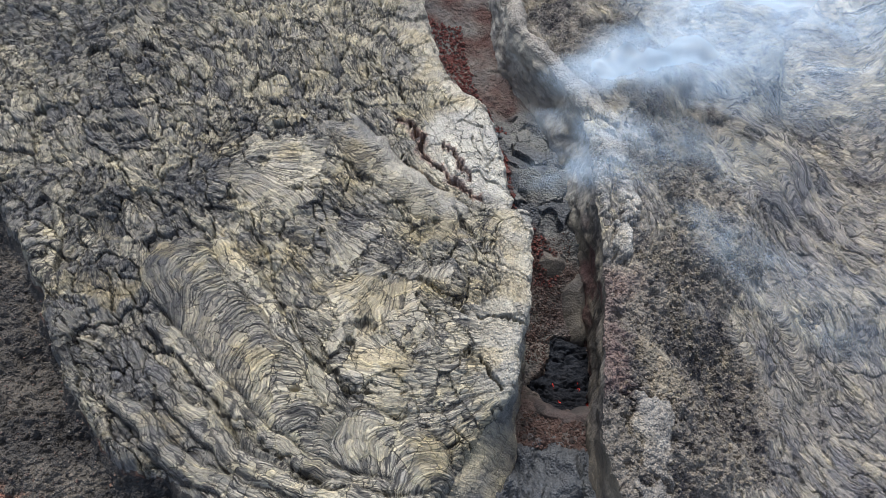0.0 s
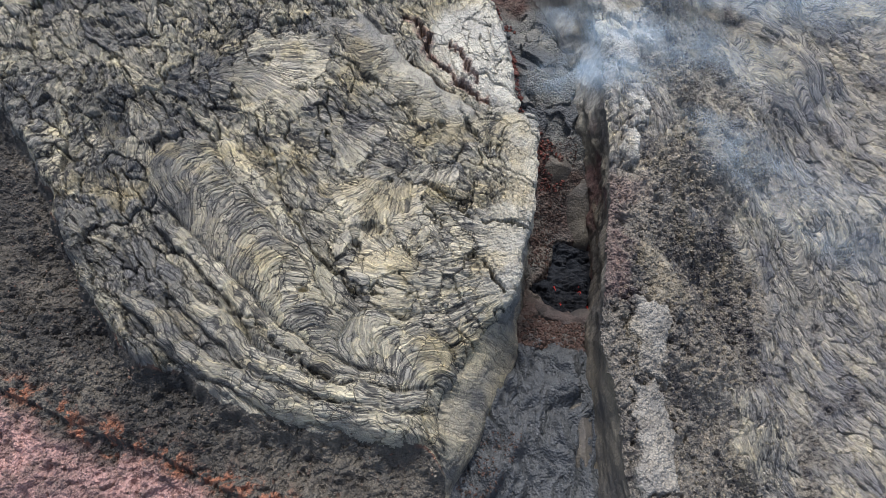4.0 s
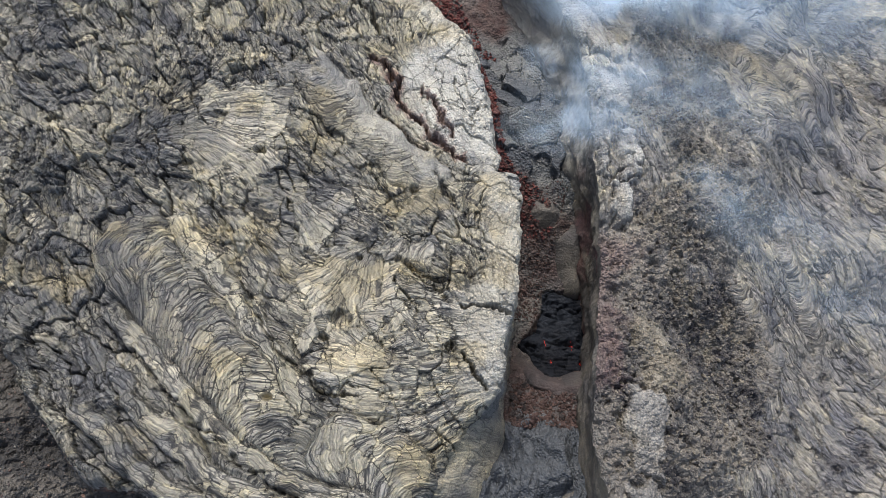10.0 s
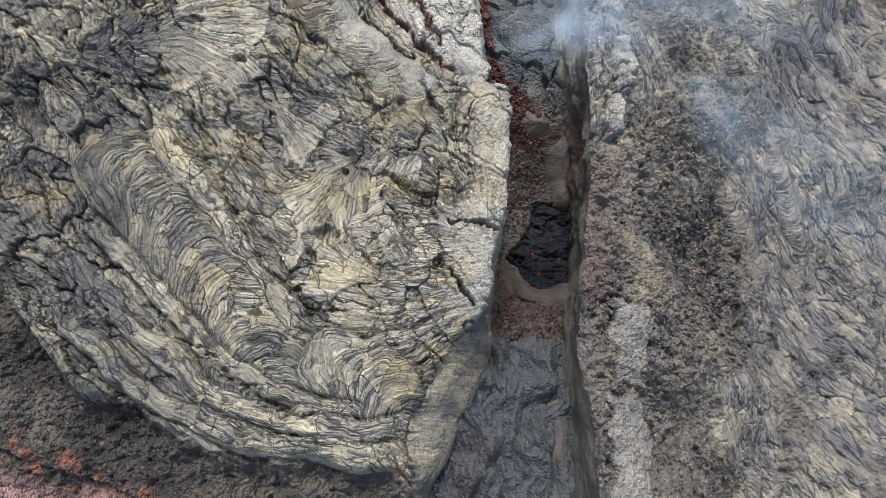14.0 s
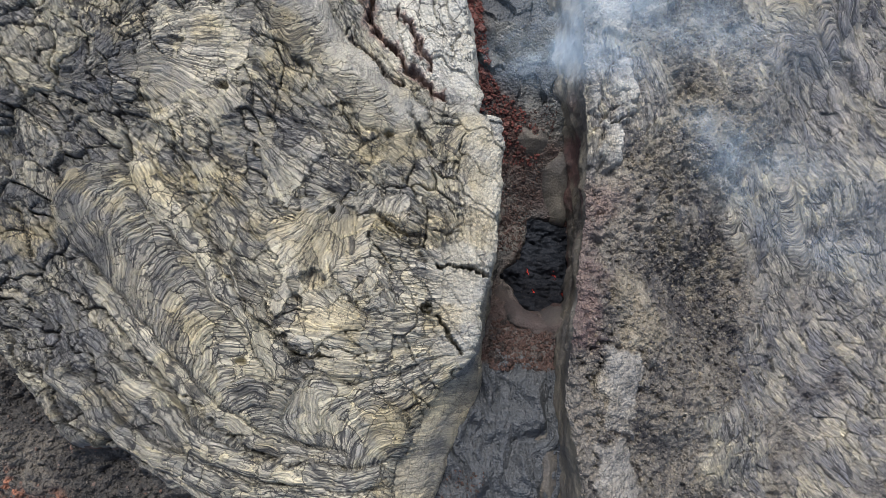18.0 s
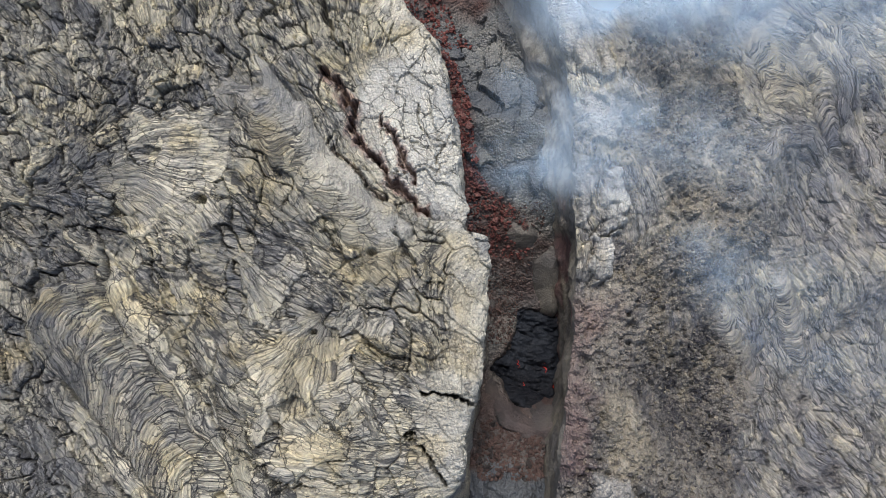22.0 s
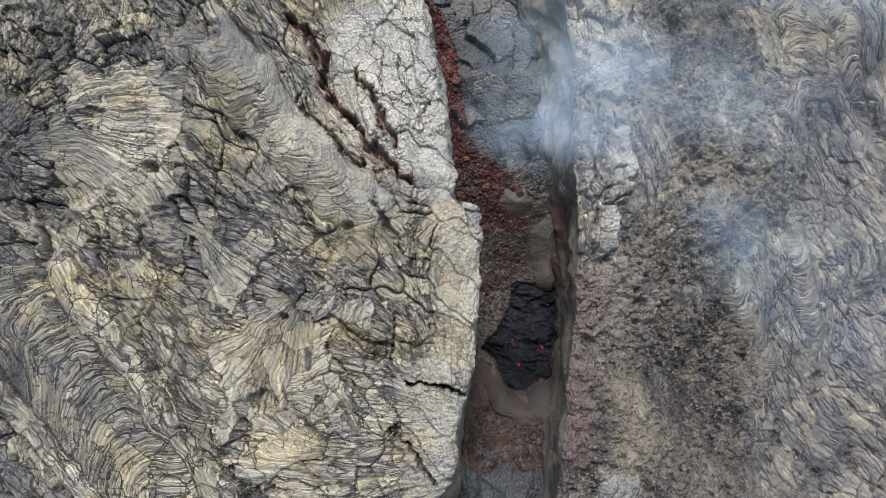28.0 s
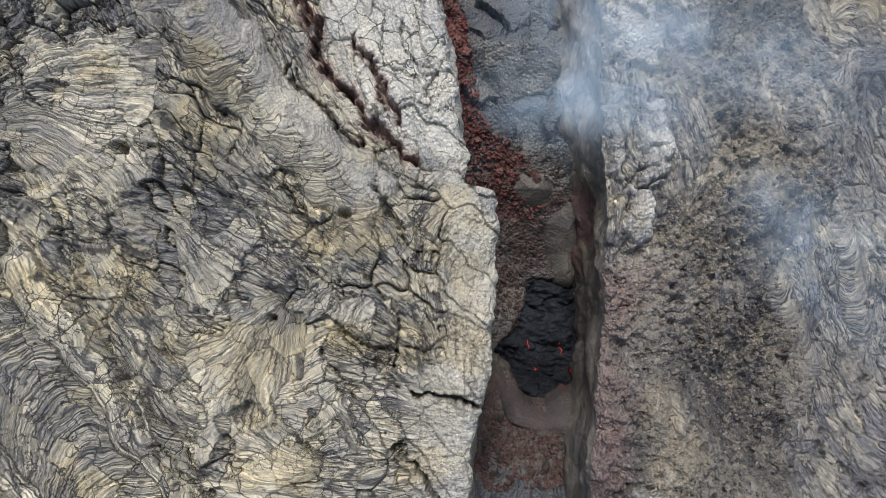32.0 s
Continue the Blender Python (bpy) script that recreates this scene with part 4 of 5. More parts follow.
Z = sample(ground_z, X, Y) - 0.08 * np.exp(-U / 0.03) - 0.22 * smooth(-0.8, -1.2, Y) * np.exp(-U / 0.16)
west = new("lava_crust")
west.location = (-3.0, 0.5, -0.6)
tagged(west, "tan and grey ropy lava crust, cracked into wrinkled plates", "lava crust")
co = np.stack([X, Y, Z], -1).reshape(-1, 3) - np.array(west.location)
faces = grid_faces(*X.shape)[:, ::-1]
centre = (np.stack([X, Y], -1).reshape(-1, 2)[faces]).mean(1)
fx, fy = centre[:, 0], centre[:, 1]
lab_region, lab_plate, lab_edge = nearest(region, fx, fy), nearest(plate, fx, fy), nearest(edge_in, fx, fy)
inside_crust = (lab_edge > 0.03) & (fx > -5.9) & (fy > -2.9) & (fy < 4.3)
labels = np.where(lab_region > 0, lab_region, np.where(inside_crust, 100 + lab_plate, np.where(lab_edge > 0.03, 0, np.where(fy < cinder_edge(fx) - 0.05, 51, 50))))
west_kinds = {0: ("crust_ground", "", crust_rock), 1: ("ropy_fold", "broad tongue of curved grey ropes", crust_rock),
              2: ("lava_tube", "pale grey tube-shaped fold with fine ropes on one flank", crust_rock), 3: ("swirl_fold", "tan swirl of bowed ropes", crust_rock),
              
              50: ("clinker_ground", "dark grey-brown lumpy clinker", clinker_rock), 51: ("cinder_ground", "pink and rust-red cinder", clinker_rock)}
west_kinds.update({k: ("fan_lobe", "tan fan of radiating ropes", crust_rock) for k in FANS})
west_kinds.update({k: ("lava_roll", "long smooth roll of tan crust", crust_rock) for k in STRAPS if k < 17})
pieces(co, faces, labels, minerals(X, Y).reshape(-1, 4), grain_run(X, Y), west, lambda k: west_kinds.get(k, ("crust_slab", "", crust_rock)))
print("west parts", len(west.children))


def wall(side, rows=54):
    """The fissure's wall below a rim, from the rim to under the floor."""
    s = np.linspace(0, 1, rows)[None] ** 1.15
    yy = ys[:, None] + 0 * s
    if side < 0:
        top_x, top_z, plain_x, foot = X[:, 0][:, None], Z[:, 0][:, None], rim_left(yy), foot_left(yy)
    else:
        top_x, top_z, plain_x, foot = XE[:, 0][:, None], ZE[:, 0][:, None], rim_right(yy), foot_right(yy)
    low = floor_z(yy) - 0.25
    fade = smooth(0, 0.12, s)
    even = np.convolve(np.pad(top_z[:, 0], 20, mode='edge'), np.ones(41) / 41, 'valid')[:, None]
    z = (top_z * (1 - fade) + even * fade) * (1 - s) + low * s
    top_x = top_x * (1 - fade) + plain_x * fade
    south = smooth(-0.75, -1.1, yy)
    if side < 0:
        x = top_x + (foot - top_x) * (s * (1 - south) + np.sin(0.5 * math.pi * np.clip(s * 1.25, 0, 1)) * south) - 0.05 * np.sin(math.pi * s) * (1 - south)
    else:
        x = top_x + (foot - top_x) * s + 0.05 * np.sin(math.pi * s)
    x = x + fade * (0.07 * fbm(yy, z * 1.3, 0.5, 611 + side, 5) + 0.01 * fbm(yy, z, 0.06, 621 + side, 2)) * (1 - 0.5 * south)
    tint = np.clip(0.5 + 0.5 * fbm(yy, z, 0.5, 641, 4), 0, 1)
    rusty = np.clip(smooth(0.0, 0.6, fbm(yy, z, 0.5, 651, 4)) * (0.8 if side > 0 else 0.25) * smooth(2.8, 2.0, yy) * smooth(-0.2, 0.6, yy), 0, 1)
    fresh = np.clip((1 - s * 4), 0, 1) * (0.5 if side < 0 else 0.1) * smooth(-0.8, -0.4, yy) + (0.4 * smooth(2.1, 3.0, yy) if side > 0 else 0.0) * np.clip(0.8 + 0.5 * fbm(yy, z, 0.3, 655, 3), 0, 1.3)
    lengthwise = [yy + 0 * s, 1.2 * s + 0.05 * fbm(yy, z, 0.3, 661, 2)]
    grain = np.stack((lengthwise if side > 0 else [1.2 * s + 0 * yy, yy + 0.05 * fbm(yy, z, 0.3, 661, 2)]) + [0 * yy + 0.3, 0 * yy + 0.6], -1).reshape(-1, 4)
    return np.stack([x, yy, z], -1), np.stack([fresh, 0.3 * tint, rusty, tint], -1), grain


wall_co, wall_tint, wall_run = wall(-1)
part_mesh("rim_wall", mesh_from("rim_wall", wall_co.reshape(-1, 3) - np.array(west.location), grid_faces(*wall_co.shape[:2]), belly_rock, wall_tint.reshape(-1, 4), wall_run), west,
          "smooth grey undercut wall of the fissure")

# ---------------------------------------------------------------- the east bank
ues = np.r_[spaced([(0, 0.008), (0.08, 0.0135), (5.2, 0.03), (9.6, 0)]), 11, 14, 25, 60]
U, Y = np.meshgrid(ues, ys)
XE = (rim_right(ys) + 0.03 * fbm(ys, 0 * ys, 0.25, 661, 4))[:, None] + U
ZE = sample(ground_z, XE, Y) - 0.12 * np.exp(-U / 0.05)
east = new("lava_bank")
east.location = (3.5, 0.5, -2.0)
tagged(east, "grey ashy lava bank with a clinker ridge and ropy flows", "lava bank")
co = np.stack([XE, Y, ZE], -1).reshape(-1, 3) - np.array(east.location)
faces = grid_faces(*XE.shape)
centre = (np.stack([XE, Y], -1).reshape(-1, 2)[faces]).mean(1)
fx, fy = centre[:, 0], centre[:, 1]
lab_region, lab_plate, lab_rubble = nearest(region, fx, fy), nearest(plate, fx, fy), nearest(rubble_east, fx, fy)
ropy_east = (lab_rubble < 0.4) & (fx < 6.2) & (fy < 4.8) & (fy > -3.2) & (fx > 2.2)
labels = np.where(lab_region > 0, lab_region, np.where(ropy_east, 100 + lab_plate, 0))
east_kinds = {0: ("clinker_slope", "rough grey-brown clinker", east_rock), 4: ("rope_train", "snaking band of small ropes", east_rock), 5: ("rope_train", "snaking band of small ropes", east_rock),
              6: ("ropy_lobe", "yellowish ropy lobe", east_rock), 7: ("rope_train", "snaking band of small ropes", east_rock)}
east_kinds.update({17: ("ridge_crest", "rounded tan crest of the ridge", east_rock), 18: ("lava_roll", "long rolled fold of crust", east_rock), 19: ("lava_roll", "arched fold of crust", east_rock)})
east_kinds.update({k: ("pale_block", "bleached whitish ridge block", east_rock) for k in BLOCKS})
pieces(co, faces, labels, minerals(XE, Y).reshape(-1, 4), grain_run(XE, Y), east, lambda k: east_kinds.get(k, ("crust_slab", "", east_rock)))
print("east parts", len(east.children))
wall_co, wall_tint, wall_run = wall(1)
part_mesh("rim_wall", mesh_from("rim_wall", wall_co.reshape(-1, 3) - np.array(east.location), grid_faces(*wall_co.shape[:2])[:, ::-1], drape_rock, wall_tint.reshape(-1, 4), wall_run), east,
          "smooth brown-grey wall of the fissure")

# ---------------------------------------------------------------- floor of the fissure
POOL = [(0.8, 1.17), (1.12, 1.2), (1.34, 1.1), (1.42, 0.5), (1.42, -0.06), (1.12, -0.06), (0.92, -0.2), (0.68, -0.18), (0.55, 0.15), (0.4, 0.36), (0.62, 0.58), (0.75, 0.85)]
vs = np.linspace(0, 1, 120)
V, Y = np.meshgrid(vs, ys)
XF = (foot_left(ys) - 0.2)[:, None] * (1 - V) + (foot_right(ys) + 0.2)[:, None] * V
h1, h2, hid, hx, hy = cells(XF + 0.2 * fbm(XF, Y, 0.5, 701, 4), Y + 0.2 * fbm(XF, Y, 0.5, 711, 4), 0.33, 12)
off_west = XF - rim_left(Y)
slabby = smooth(2.45, 2.75, Y + 0.5 * (XF - 0.5) + 0.1 * fbm(XF, Y, 0.3, 705, 3)) * smooth(0.1, 0.3, off_west + 0.12 * fbm(XF, Y, 0.4, 706, 3) + 0.25 * smooth(3.6, 4.6, Y)) * smooth(5.4, 4.9, Y + 0.2 * fbm(XF, Y, 0.4, 708, 3))
ropes = smooth(-0.85, -1.05, Y + 0.12 * fbm(XF, Y, 0.3, 707, 3)) * smooth(-3.5, -3.2, Y + 1.2 * np.clip(XF + 0.1, 0, 1))
gritty = np.clip(1 - slabby - ropes, 0, 1)
ZF = floor_z(Y) + slabby * (0.07 * plate_rise[hid] + 0.4 * (hx * plate_lean_x[hid] + hy * plate_lean_y[hid]) - 0.06 * smooth(0.04, 0.0, h2 - h1) + 0.015 * fbm(XF, Y, 0.2, 713, 4))
swirl = fbm(XF, Y, 0.9, 715, 3)
ZF += ropes * (0.24 * np.abs(fbm(XF * 1.6 + 0.35 * swirl, Y * 0.7, 0.4, 721, 3)) + 0.08 * (1 - np.exp(-np.abs(fbm(XF * 2.2 + 0.3 * swirl, Y * 0.6, 0.16, 731, 2)) / 0.2)))
ZF += 0.05 * fbm(XF, Y, 0.4, 741, 4) + 0.008 * fbm(XF, Y, 0.05, 743, 2) + 0.2 * slabby * smooth(0.35, 0.0, off_west)
k1, k2, kid, _, _ = cells(XF, Y, 0.075, 14)
ZF += gritty * (0.05 * np.sqrt(np.clip(1 - k1 / 0.8, 0, 1)) * (0.7 + 0.4 * plate_rise[kid])) + 0.18 * smooth(0.55, 0.0, off_west) * smooth(0.9, 1.3, Y)
pool_in = within(POOL, XF + 0.03 * fbm(XF, Y, 0.15, 751, 3), Y + 0.03 * fbm(XF, Y, 0.15, 753, 3))
ZF = ZF - 0.4 * smooth(-0.06, 0.06, pool_in)
rust = gritty * np.clip(0.55 + 0.5 * fbm(XF, Y, 0.4, 761, 3), 0, 1)
tintF = np.clip(0.25 + 0.15 * slabby + 0.4 * fbm(XF, Y, 0.5, 771, 4) + 0.3 * plate_tint[hid] * slabby, 0, 1) * (1 - 0.9 * ropes)
floor_co = np.stack([XF, Y, ZF], -1)
faces = grid_faces(*XF.shape)
flat = floor_co.reshape(-1, 3)
fissure_floor = new("fissure_floor")
tagged(fissure_floor, "reddish rubble and grey slabs on the floor of the fissure", "fissure floor", kind="structure")
fy = flat[faces][:, :, 1].mean(1)
face_slab, face_rope = slabby.ravel()[faces].mean(1), ropes.ravel()[faces].mean(1)
labels = np.where((face_slab > 0.6) & (fy < 6.5), 100 + hid.ravel()[faces[:, 0]], np.where((face_rope > 0.5) & (fy > -4.4), 1, 0))
pieces(flat, faces, labels, np.stack([0 * XF, 0.1 * gritty, rust, tintF], -1).reshape(-1, 4), np.zeros((len(flat), 4)), fissure_floor,
       lambda k: {0: ("rubble_bed", "red-brown scoria rubble", floor_rock), 1: ("lava_tongue", "smooth blue-grey lava tongue", floor_rock)}.get(k, ("floor_slab", "", floor_rock)), 40)


def floor_at(x, y):
    j = int(np.clip(np.searchsorted(ys, y), 0, len(ys) - 1))
    return float(np.interp(x, XF[j], ZF[j]))


# the pool of black lava with its embers
px, py = np.meshgrid(np.arange(0.3, 1.56, 0.012), np.arange(-0.4, 1.32, 0.012))
bend = fbm(px, py, 0.5, 851, 3)
pz = -2.42 + 0.10 * smooth(0.2, 1.2, py) + 0.11 * (1 - np.exp(-np.abs(fbm(px * 0.8 + 0.2 * bend, py * 1.5 + 0.4 * px, 0.3, 861, 3)) / 0.25)) + 0.05 * np.abs(fbm(px, py * 2, 0.12, 871, 3))
pz += 0.08 * fbm(px, py, 0.4, 873, 2) + 0.3 * smooth(0.25, -0.25, py)
lava_pool = new("lava_pool")
lava_pool.location = (0.95, 0.5, -2.4)
tagged(lava_pool, "black wrinkled fresh lava with thin glowing cracks in the pit", "lava pool")
part_mesh("lava_skin", mesh_from("lava_skin", np.stack([px, py, pz], -1).reshape(-1, 3) - np.array(lava_pool.location), grid_faces(*px.shape), pool_rock,
          np.stack([0 * px, 0 * px, 0 * px, np.clip(0.5 + bend, 0, 1)], -1).reshape(-1, 4)), lava_pool)
ember = bpy.data.materials.new("glowing_lava")
ember.use_nodes = True
eb = ember.node_tree.nodes["Principled BSDF"]
eb.inputs["Base Color"].default_value = (0.2, 0.01, 0.005, 1)
eb.inputs["Emission Color"].default_value = (1.0, 0.05, 0.03, 1)
eb.inputs["Emission Strength"].default_value = 0.35
for ex, ey, way, span in ((1.31, 0.08, 100, 0.08), (1.17, 0.38, 105, 0.14), (0.78, 0.42, 100, 0.10), (0.87, 0.12, 95, 0.06)):
    t = np.linspace(-0.5, 0.5, 9)
    x = ex + span * t * math.cos(radians(way)) + 0.012 * np.sin(9 * t + ex * 30)
    y = ey + span * t * math.sin(radians(way)) + 0.012 * np.cos(8 * t + ey * 20)
    z = np.array([pz[int(np.clip((b + 0.4) / 0.012, 0, pz.shape[0] - 1)), int(np.clip((a - 0.3) / 0.012, 0, pz.shape[1] - 1))] for a, b in zip(x, y)]) + 0.008
    nx, ny = -math.sin(radians(way)), math.cos(radians(way))
    half = 0.0035 * np.sqrt(np.clip(1 - 4 * t * t, 0.02, 1))
    rows = np.stack([np.stack([x + k * half * nx, y + k * half * ny, z + (0.006 if k == 0 else -0.004)], -1) for k in (-1, 0, 1)])
    part_mesh("ember_crack", mesh_from("ember_crack", rows.reshape(-1, 3) - np.array(lava_pool.location), grid_faces(3, 9)[:, ::-1], ember), lava_pool, "thin red glowing crack")


def drape(outline, rise, label, seed, material=drape_rock, step=0.014):
    """A smooth skin of lava laid over the floor."""
    xs0, ys0 = [p[0] for p in outline], [p[1] for p in outline]
    x, y = np.meshgrid(np.arange(min(xs0) - 0.06, max(xs0) + 0.06, step), np.arange(min(ys0) - 0.06, max(ys0) + 0.06, step))
    d = within(outline, x + 0.03 * fbm(x, y, 0.2, seed, 2), y + 0.03 * fbm(x, y, 0.2, seed + 3, 2))
    z = floor_z(y) + rise * np.clip(d / 0.24, 0, 1) ** 0.7 - 0.22 * smooth(0.02, -0.04, d) + 0.035 * fbm(x, y, 0.3, seed + 6, 3)
    keep = (d > -0.045).ravel()
    faces = grid_faces(*x.shape)
    faces = faces[keep[faces].all(1)]
    used, inverse = np.unique(faces, return_inverse=True)
    co = np.stack([x, y, z], -1).reshape(-1, 3)[used]
    tint = np.clip(0.3 + 0.4 * fbm(co[:, 0], co[:, 1], 0.3, seed + 9, 3), 0, 1)
    rosy = np.clip(0.6 * fbm(co[:, 0], co[:, 1], 0.35, seed + 12, 3), 0, 0.4)
    ob = part_mesh("lava_drape", mesh_from("lava_drape", co, inverse.reshape(faces.shape), material, np.stack([0 * tint, 0.3 * tint, rosy, tint], -1)))
    tagged(ob, label, "lava drape")


drape([(0.92, 1.85), (0.98, 1.45), (1.1, 1.18), (1.3, 1.12), (1.45, 1.5), (1.4, 2.05), (1.15, 2.1)], 0.26, "smooth grey-brown lava skin draped beside the black pool", 1001)
drape([(0.38, 0.3), (0.52, -0.02), (0.68, -0.22), (0.9, -0.24), (1.08, -0.13), (1.4, -0.08), (1.4, -0.55), (1.05, -0.62), (0.75, -0.55), (0.42, -0.38), (0.22, 0.1)], 0.2, "smooth dark grey lava lip beside the pool", 1021, lip_rock)
drape([(0.1, 1.9), (0.35, 1.75), (0.5, 1.35), (0.4, 1.1), (0.2, 1.2), (0.1, 1.5)], 0.28, "smooth brown lava skin below the overhanging rim", 1041)
drape([(0.5, 2.35), (0.85, 2.4), (1.05, 2.2), (0.95, 2.0), (0.65, 2.0), (0.45, 2.15)], 0.2, "smooth brownish lava skin over red scoria", 1061)
drape([(0.7, -1.7), (1.0, -1.65), (1.1, -2.2), (1.0, -2.9), (0.75, -2.6), (0.65, -2.1)], 0.22, "olive-brown smooth lava slab leaning on the wall", 1081)

# loose scoria
rs = np.random.RandomState(77)


def stone_mesh(name, material, seed):
    """An angular block: a hull round a few random points."""
    bm = bmesh.new()
    r = np.random.RandomState(seed)
    for _ in range(13):
        p = r.randn(3)
        p /= np.linalg.norm(p)
        bm.verts.new(p * (0.75 + 0.4 * r.rand()) * (1, 0.6 + 0.35 * r.rand(), 0.5 + 0.3 * r.rand()))
    hull = bmesh.ops.convex_hull(bm, input=bm.verts)
    bmesh.ops.delete(bm, geom=list({g for g in hull["geom_interior"] + hull["geom_unused"] if isinstance(g, bmesh.types.BMVert)}), context="VERTS")
    me = bpy.data.meshes.new(name)
    bm.to_mesh(me)
    bm.free()
    me.materials.append(material)
    return me


red_stones = [stone_mesh("scoria_block", (scoria_rock, brown_scoria, rosy_scoria)[k % 3], k) for k in range(9)]
brown_stones = [stone_mesh("scoria_block", (brown_scoria, dark_scoria)[k % 2], 20 + k) for k in range(8)]


def turned(x, y, z, size):
    return Matrix.LocRotScale((x, y, z), Euler((rs.rand() * 0.9, rs.rand() * 0.9, rs.rand() * 6.3)), Vector((size, size, size)))


def bed(x0, x1, y0, y1, count, meshes, label, group, small, large, dense):
    """Single blocks, and a joined bed of small stones between them."""
    verts, tris, base = [], [], 0
    for k in range(count):
        y = y0 + (y1 - y0) * rs.rand()
        x = x0(y) + (x1(y) - x0(y)) * rs.rand()
        if within(POOL, np.array([x]), np.array([y]))[0] > -0.05:
            continue
        size = small + (large - small) * rs.rand() ** 2
        me = meshes[rs.randint(len(meshes))]
        m = turned(x, y, floor_at(x, y) + 0.2 * size, size)
        if k < dense:
            ob = new("scoria_block", me)
            ob.matrix_world = m
            tagged(ob, label, "rock", group)
        else:
            m = m @ Matrix.Diagonal((0.55, 0.55, 0.55, 1))
            n0 = base
            verts += [m @ v.co for v in me.vertices]
            tris += [[n0 + i for i in p.vertices] for p in me.polygons]
            base += len(me.vertices)
    me = bpy.data.meshes.new("scoria_gravel")
    me.from_pydata(verts, [], tris)
    me.materials.append(meshes[0].materials[0])
    tagged(new("scoria_gravel", me), label.replace("block", "gravel"), "gravel", kind="stuff")


bed(lambda y: rim_left(y) + 0.0, lambda y: rim_left(y) + 0.28 + 0.65 * float(smooth(3.0, 2.3, y)), 1.9, 4.6, 1300, red_stones, "rust-red scoria block under the bleached rim", "red scoria under the rim", 0.03, 0.075, 95)
bed(lambda y: foot_left(y), lambda y: 0.75 + 0.2 * (y - 1), 0.7, 2.6, 1100, brown_stones, "brown scoria block on the slope above the pool", "scoria above the pool", 0.02, 0.045, 60)
bed(lambda y: foot_left(y) + 0.05, lambda y: 1.05, -1.05, -0.35, 800, brown_stones, "brown scoria block on the fissure floor", "scoria south of the pool", 0.03, 0.085, 110)
bed(lambda y: rim_left(y) + 0.05, lambda y: rim_left(y) + 0.75, 4.7, 7.6, 1100, red_stones, "rust-red scoria block in the narrow end of the fissure", "scoria in the narrow end", 0.04, 0.09, 0)
bed(lambda y: foot_left(y), lambda y: foot_left(y) + 0.5, -3.6, -2.3, 260, brown_stones, "brown scoria block at the foot of the wall", "scoria at the wall's foot", 0.02, 0.05, 25)


def scree(name, x0, x1, y0, y1, count, material, label, small, large, allowed):
    """A joined litter of angular clinker stones lying on the ground."""
    bm = bmesh.new()
    bmesh.ops.create_icosphere(bm, subdivisions=1, radius=1.0)
    bm.verts.ensure_lookup_table()
    tri = np.array([[v.index for v in f.verts] for f in bm.faces])
    unit = np.array([v.co[:] for v in bm.verts])
    bm.free()
    x, y = x0 + (x1 - x0) * rs.rand(count), y0 + (y1 - y0) * rs.rand(count)
    ok = allowed(x, y) > rs.rand(count)
    x, y = x[ok], y[ok]
    size = small + (large - small) * rs.rand(len(x)) ** 3
    spin = rs.rand(len(x)) * 6.3
    shape = unit[None] * (0.65 + 0.6 * rs.rand(len(x), len(unit), 1)) * (np.stack([0 * x + 1, 0.6 + 0.4 * rs.rand(len(x)), 0.5 + 0.3 * rs.rand(len(x))], -1) * size[:, None])[:, None]
    c, sn = np.cos(spin)[:, None], np.sin(spin)[:, None]
    co = np.stack([shape[..., 0] * c - shape[..., 1] * sn + x[:, None], shape[..., 0] * sn + shape[..., 1] * c + y[:, None],
                   shape[..., 2] + (sample(ground_z, x, y) + 0.15 * size)[:, None]], -1)
    tint = np.repeat(np.stack([0.15 * rs.rand(len(x)) ** 3, 0.3 * rs.rand(len(x)) ** 2, np.clip(sample(red, x, y), 0, 1) * (0.4 + 0.6 * rs.rand(len(x))), 0.1 + 0.4 * rs.rand(len(x))], -1)[:, None], len(unit), 1)
    faces = (tri[None] + (np.arange(len(x)) * len(unit))[:, None, None]).reshape(-1, 3)
    me = mesh_from(name, co.reshape(-1, 3), faces, material, tint.reshape(-1, 4))
    me.polygons.foreach_set("use_smooth", np.zeros(len(faces), dtype=bool))
    tagged(new(name, me), label, "gravel", kind="stuff")


scree("clinker_gravel", 1.2, 4.2, -3.4, 4.8, 14000, east_rock, "grey-brown clinker stones on the ridge", 0.008, 0.042, lambda x, y: sample(rubble_east, x, y) * (sample(bleached, x, y) < 0.1) * (x > rim_right(y) + 0.06) * (0.4 + 0.6 * smooth(-0.2, 0.3, fbm(x, y, 0.5, 1201, 3))))
scree("cinder_gravel", -7.5, -0.9, -4.2, 1.5, 6000, clinker_rock, "dark and rust-coloured cinder stones beside the crust", 0.007, 0.03, lambda x, y: 1.0 * (sample(edge_in, x, y) < -0.02))

# ---------------------------------------------------------------- far ground
fs = np.concatenate([-np.geomspace(160, 11, 30), np.linspace(-10, 10, 41), np.geomspace(11, 160, 30)])
GX, GY = np.meshgrid(fs, fs)
GZ = -3.2 - 0.9 * smooth(-2, 8, GX) + 0.6 * fbm(GX, GY, 9, 801, 4) * smooth(8, 14, np.hypot(GX, GY)) + 0.3 * smooth(9, 14, np.hypot(GX, GY)) * 4
ground = part_mesh("ground", mesh_from("ground", np.stack([GX, GY, GZ], -1).reshape(-1, 3), grid_faces(*GX.shape), east_rock,
                   np.stack([0 * GX, 0.2 + 0 * GX, 0 * GX, 0.3 + 0 * GX], -1).reshape(-1, 4)))
tagged(ground, "dark grey lava field", "ground", kind="structure")

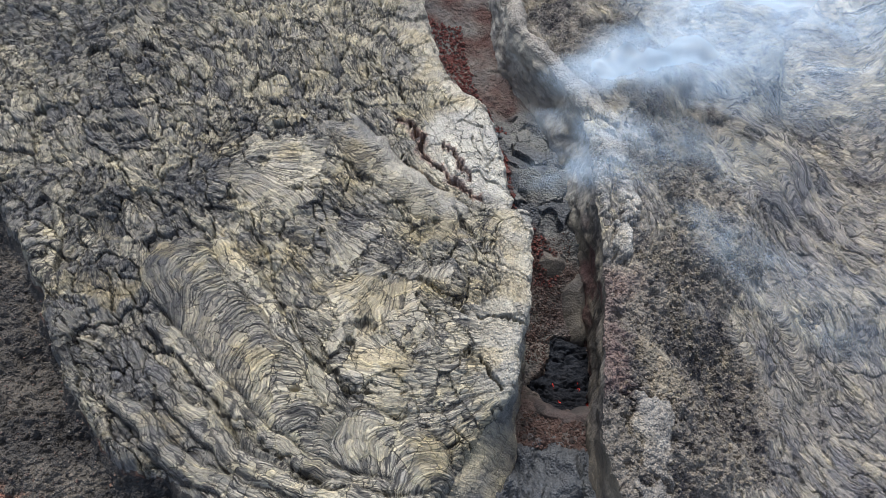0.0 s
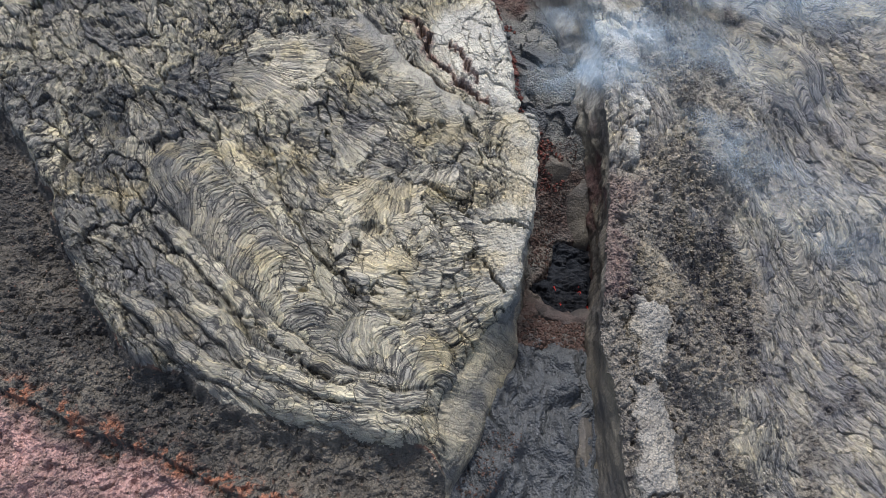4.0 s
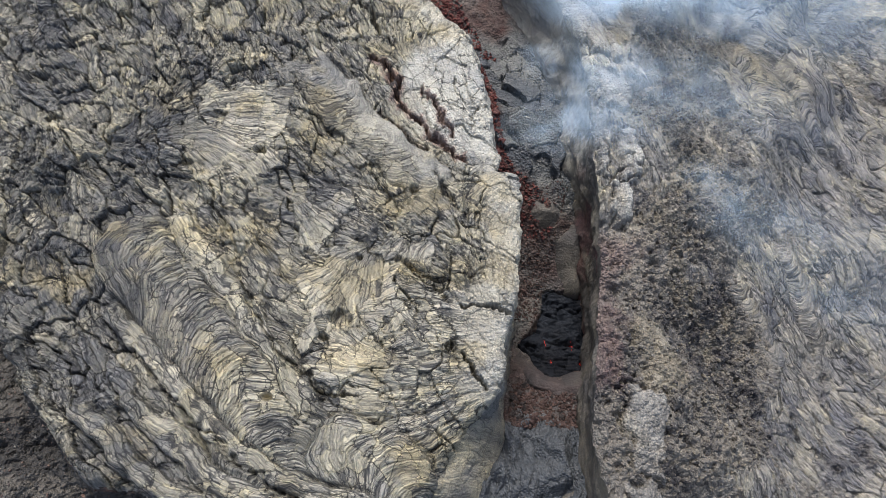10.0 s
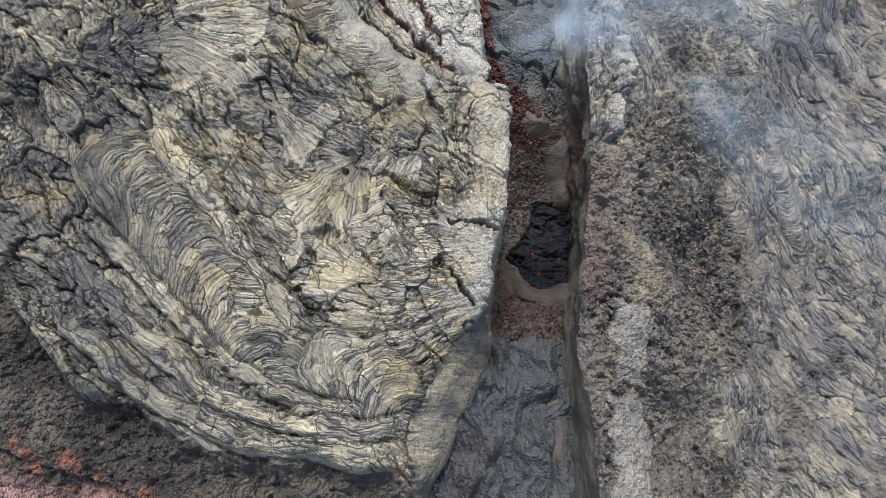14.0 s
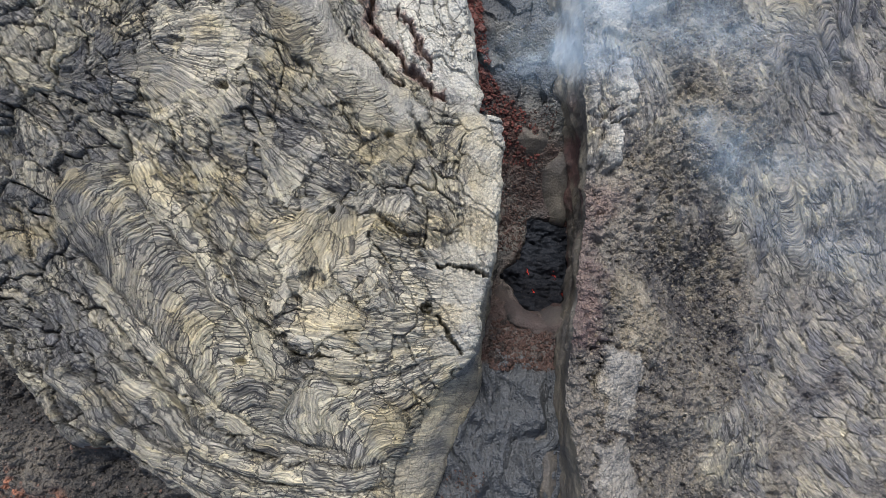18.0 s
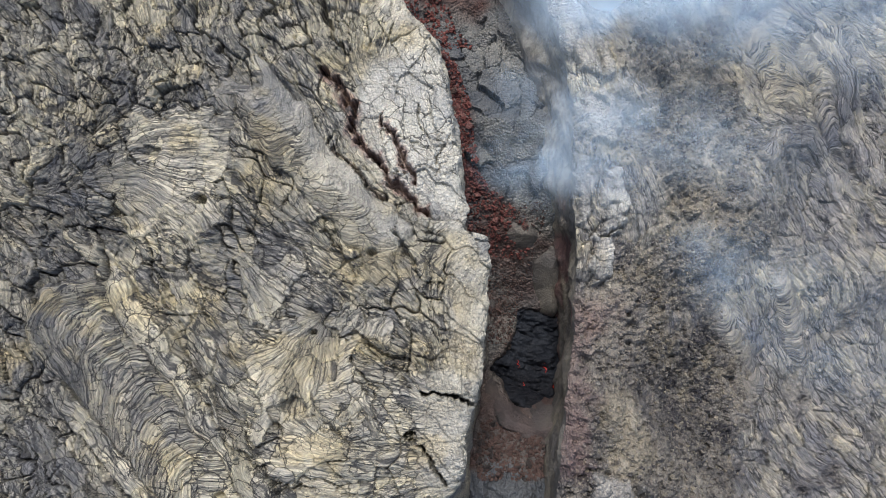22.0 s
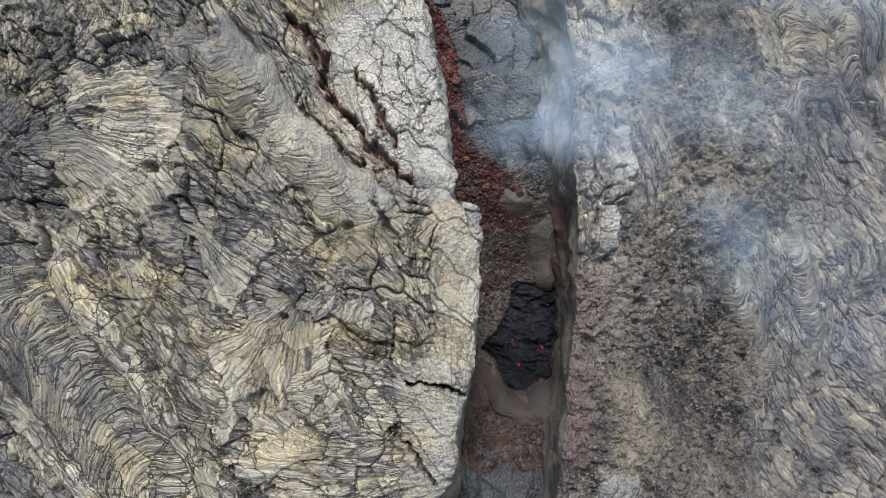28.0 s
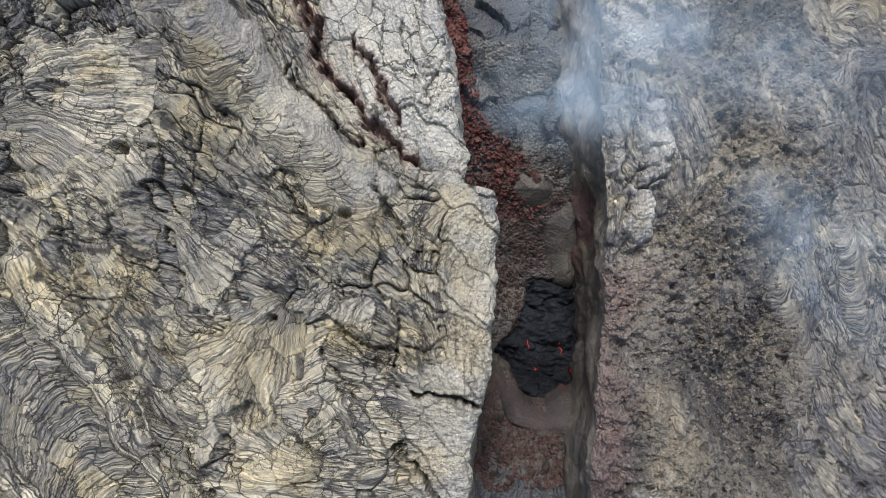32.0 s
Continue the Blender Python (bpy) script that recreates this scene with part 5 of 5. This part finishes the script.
# ---------------------------------------------------------------- smoke
smoke = bpy.data.materials.new("thin_blue_smoke")
smoke.use_nodes = True
nt = smoke.node_tree
n, link = nt.nodes, nt.links.new
n.remove(n["Principled BSDF"])
clear, veil, both = n.new("ShaderNodeBsdfTransparent"), n.new("ShaderNodeBsdfDiffuse"), n.new("ShaderNodeMixShader")
veil.inputs["Color"].default_value = (0.55, 0.75, 0.95, 1)
dens = n.new("ShaderNodeAttribute")
dens.attribute_name = "haze"
link(dens.outputs["Fac"], both.inputs[0])
link(clear.outputs[0], both.inputs[1])
link(veil.outputs[0], both.inputs[2])
link(both.outputs[0], n["Material Output"].inputs["Surface"])


def wisp(path, widths, lift, strength, seed, label):
    """A drifting sheet of thin smoke along a path, with a ragged density of its own."""
    s = np.linspace(0, 1, 140)
    knots = np.linspace(0, 1, len(path))
    px, py, pz, w = (np.interp(s, knots, v) for v in ([p[0] for p in path], [p[1] for p in path], [p[2] for p in path], widths))
    px, py = (np.convolve(np.pad(v, 25, mode="reflect", reflect_type="odd"), np.ones(51) / 51, "valid") for v in (px, py))
    tx, ty = np.gradient(px), np.gradient(py)
    norm = np.hypot(tx, ty)
    t = np.linspace(-1, 1, 60)
    S, T = np.meshgrid(s, t, indexing="ij")
    x, y = px[:, None] - (ty / norm * w)[:, None] * T, py[:, None] + (tx / norm * w)[:, None] * T
    z = pz[:, None] + lift * (1 - T * T) + 0.15 * fbm(x, y, 0.6, seed, 3)
    cu, cv = S * len(path) * 0.7, T * 0.5
    swirl = 0.35 * fbm(cu, cv, 0.6, seed + 3, 2)
    cloud = 0.25 + 0.75 * smooth(-0.5, 0.8, fbm(cu * 0.8 + swirl, cv * 1.4 + 0.5 * swirl, 0.75, seed + 5, 4, 0.5) + 0.1)
    density = strength * cloud * (1 - T * T) ** 2 * smooth(0, 0.32, S) * smooth(1, 0.45, S)
    me = mesh_from("smoke_wisp", np.stack([x, y, z], -1).reshape(-1, 3), grid_faces(*x.shape), smoke)
    layer = me.attributes.new("haze", "FLOAT", "POINT")
    layer.data.foreach_set("value", density.astype(np.float32).ravel())
    ob = tagged(new("smoke_wisp", me), label, "smoke", "smoke over the fissure")
    return ob


wisp([(-0.1, 3.15, -0.3), (0.4, 3.0, 0.0), (0.9, 2.8, 0.25), (1.6, 2.5, 0.45), (2.6, 2.1, 0.4)], [0.5, 0.65, 0.7, 0.75, 0.8], 0.1, 0.2, 1301, "thin blue-white smoke rising from the fissure")
wisp([(-0.1, 3.6, 0.1), (0.6, 3.6, 0.35), (1.6, 3.3, 0.5), (3.0, 2.8, 0.5), (5.0, 2.4, 0.0)], [0.5, 0.7, 0.85, 1.0, 1.2], 0.15, 0.16, 1331, "thin blue-white smoke drifting over the ridge")
wisp([(0.2, 4.2, 0.3), (1.2, 4.7, 0.3), (2.5, 5.2, 0.5), (5.0, 5.4, 0.3), (9.0, 5.4, 0.0)], [0.5, 1.0, 1.6, 2.2, 2.6], 0.25, 0.36, 1361, "wide veil of pale smoke over the far bank")
wisp([(1.2, 6.8, 0.4), (3.5, 7.2, 0.5), (6.0, 7.4, 0.2), (11.0, 7.4, -0.2)], [1.4, 2.2, 2.8, 3.2], 0.25, 0.38, 1391, "wide veil of pale smoke over the far bank")
wisp([(1.9, 1.9, 0.4), (3.0, 1.5, 0.0), (4.6, 1.1, -0.8), (7.0, 0.8, -1.0)], [0.3, 0.9, 1.3, 1.5], 0.2, 0.2, 1421, "faint bluish smoke hanging over the ropy slope")
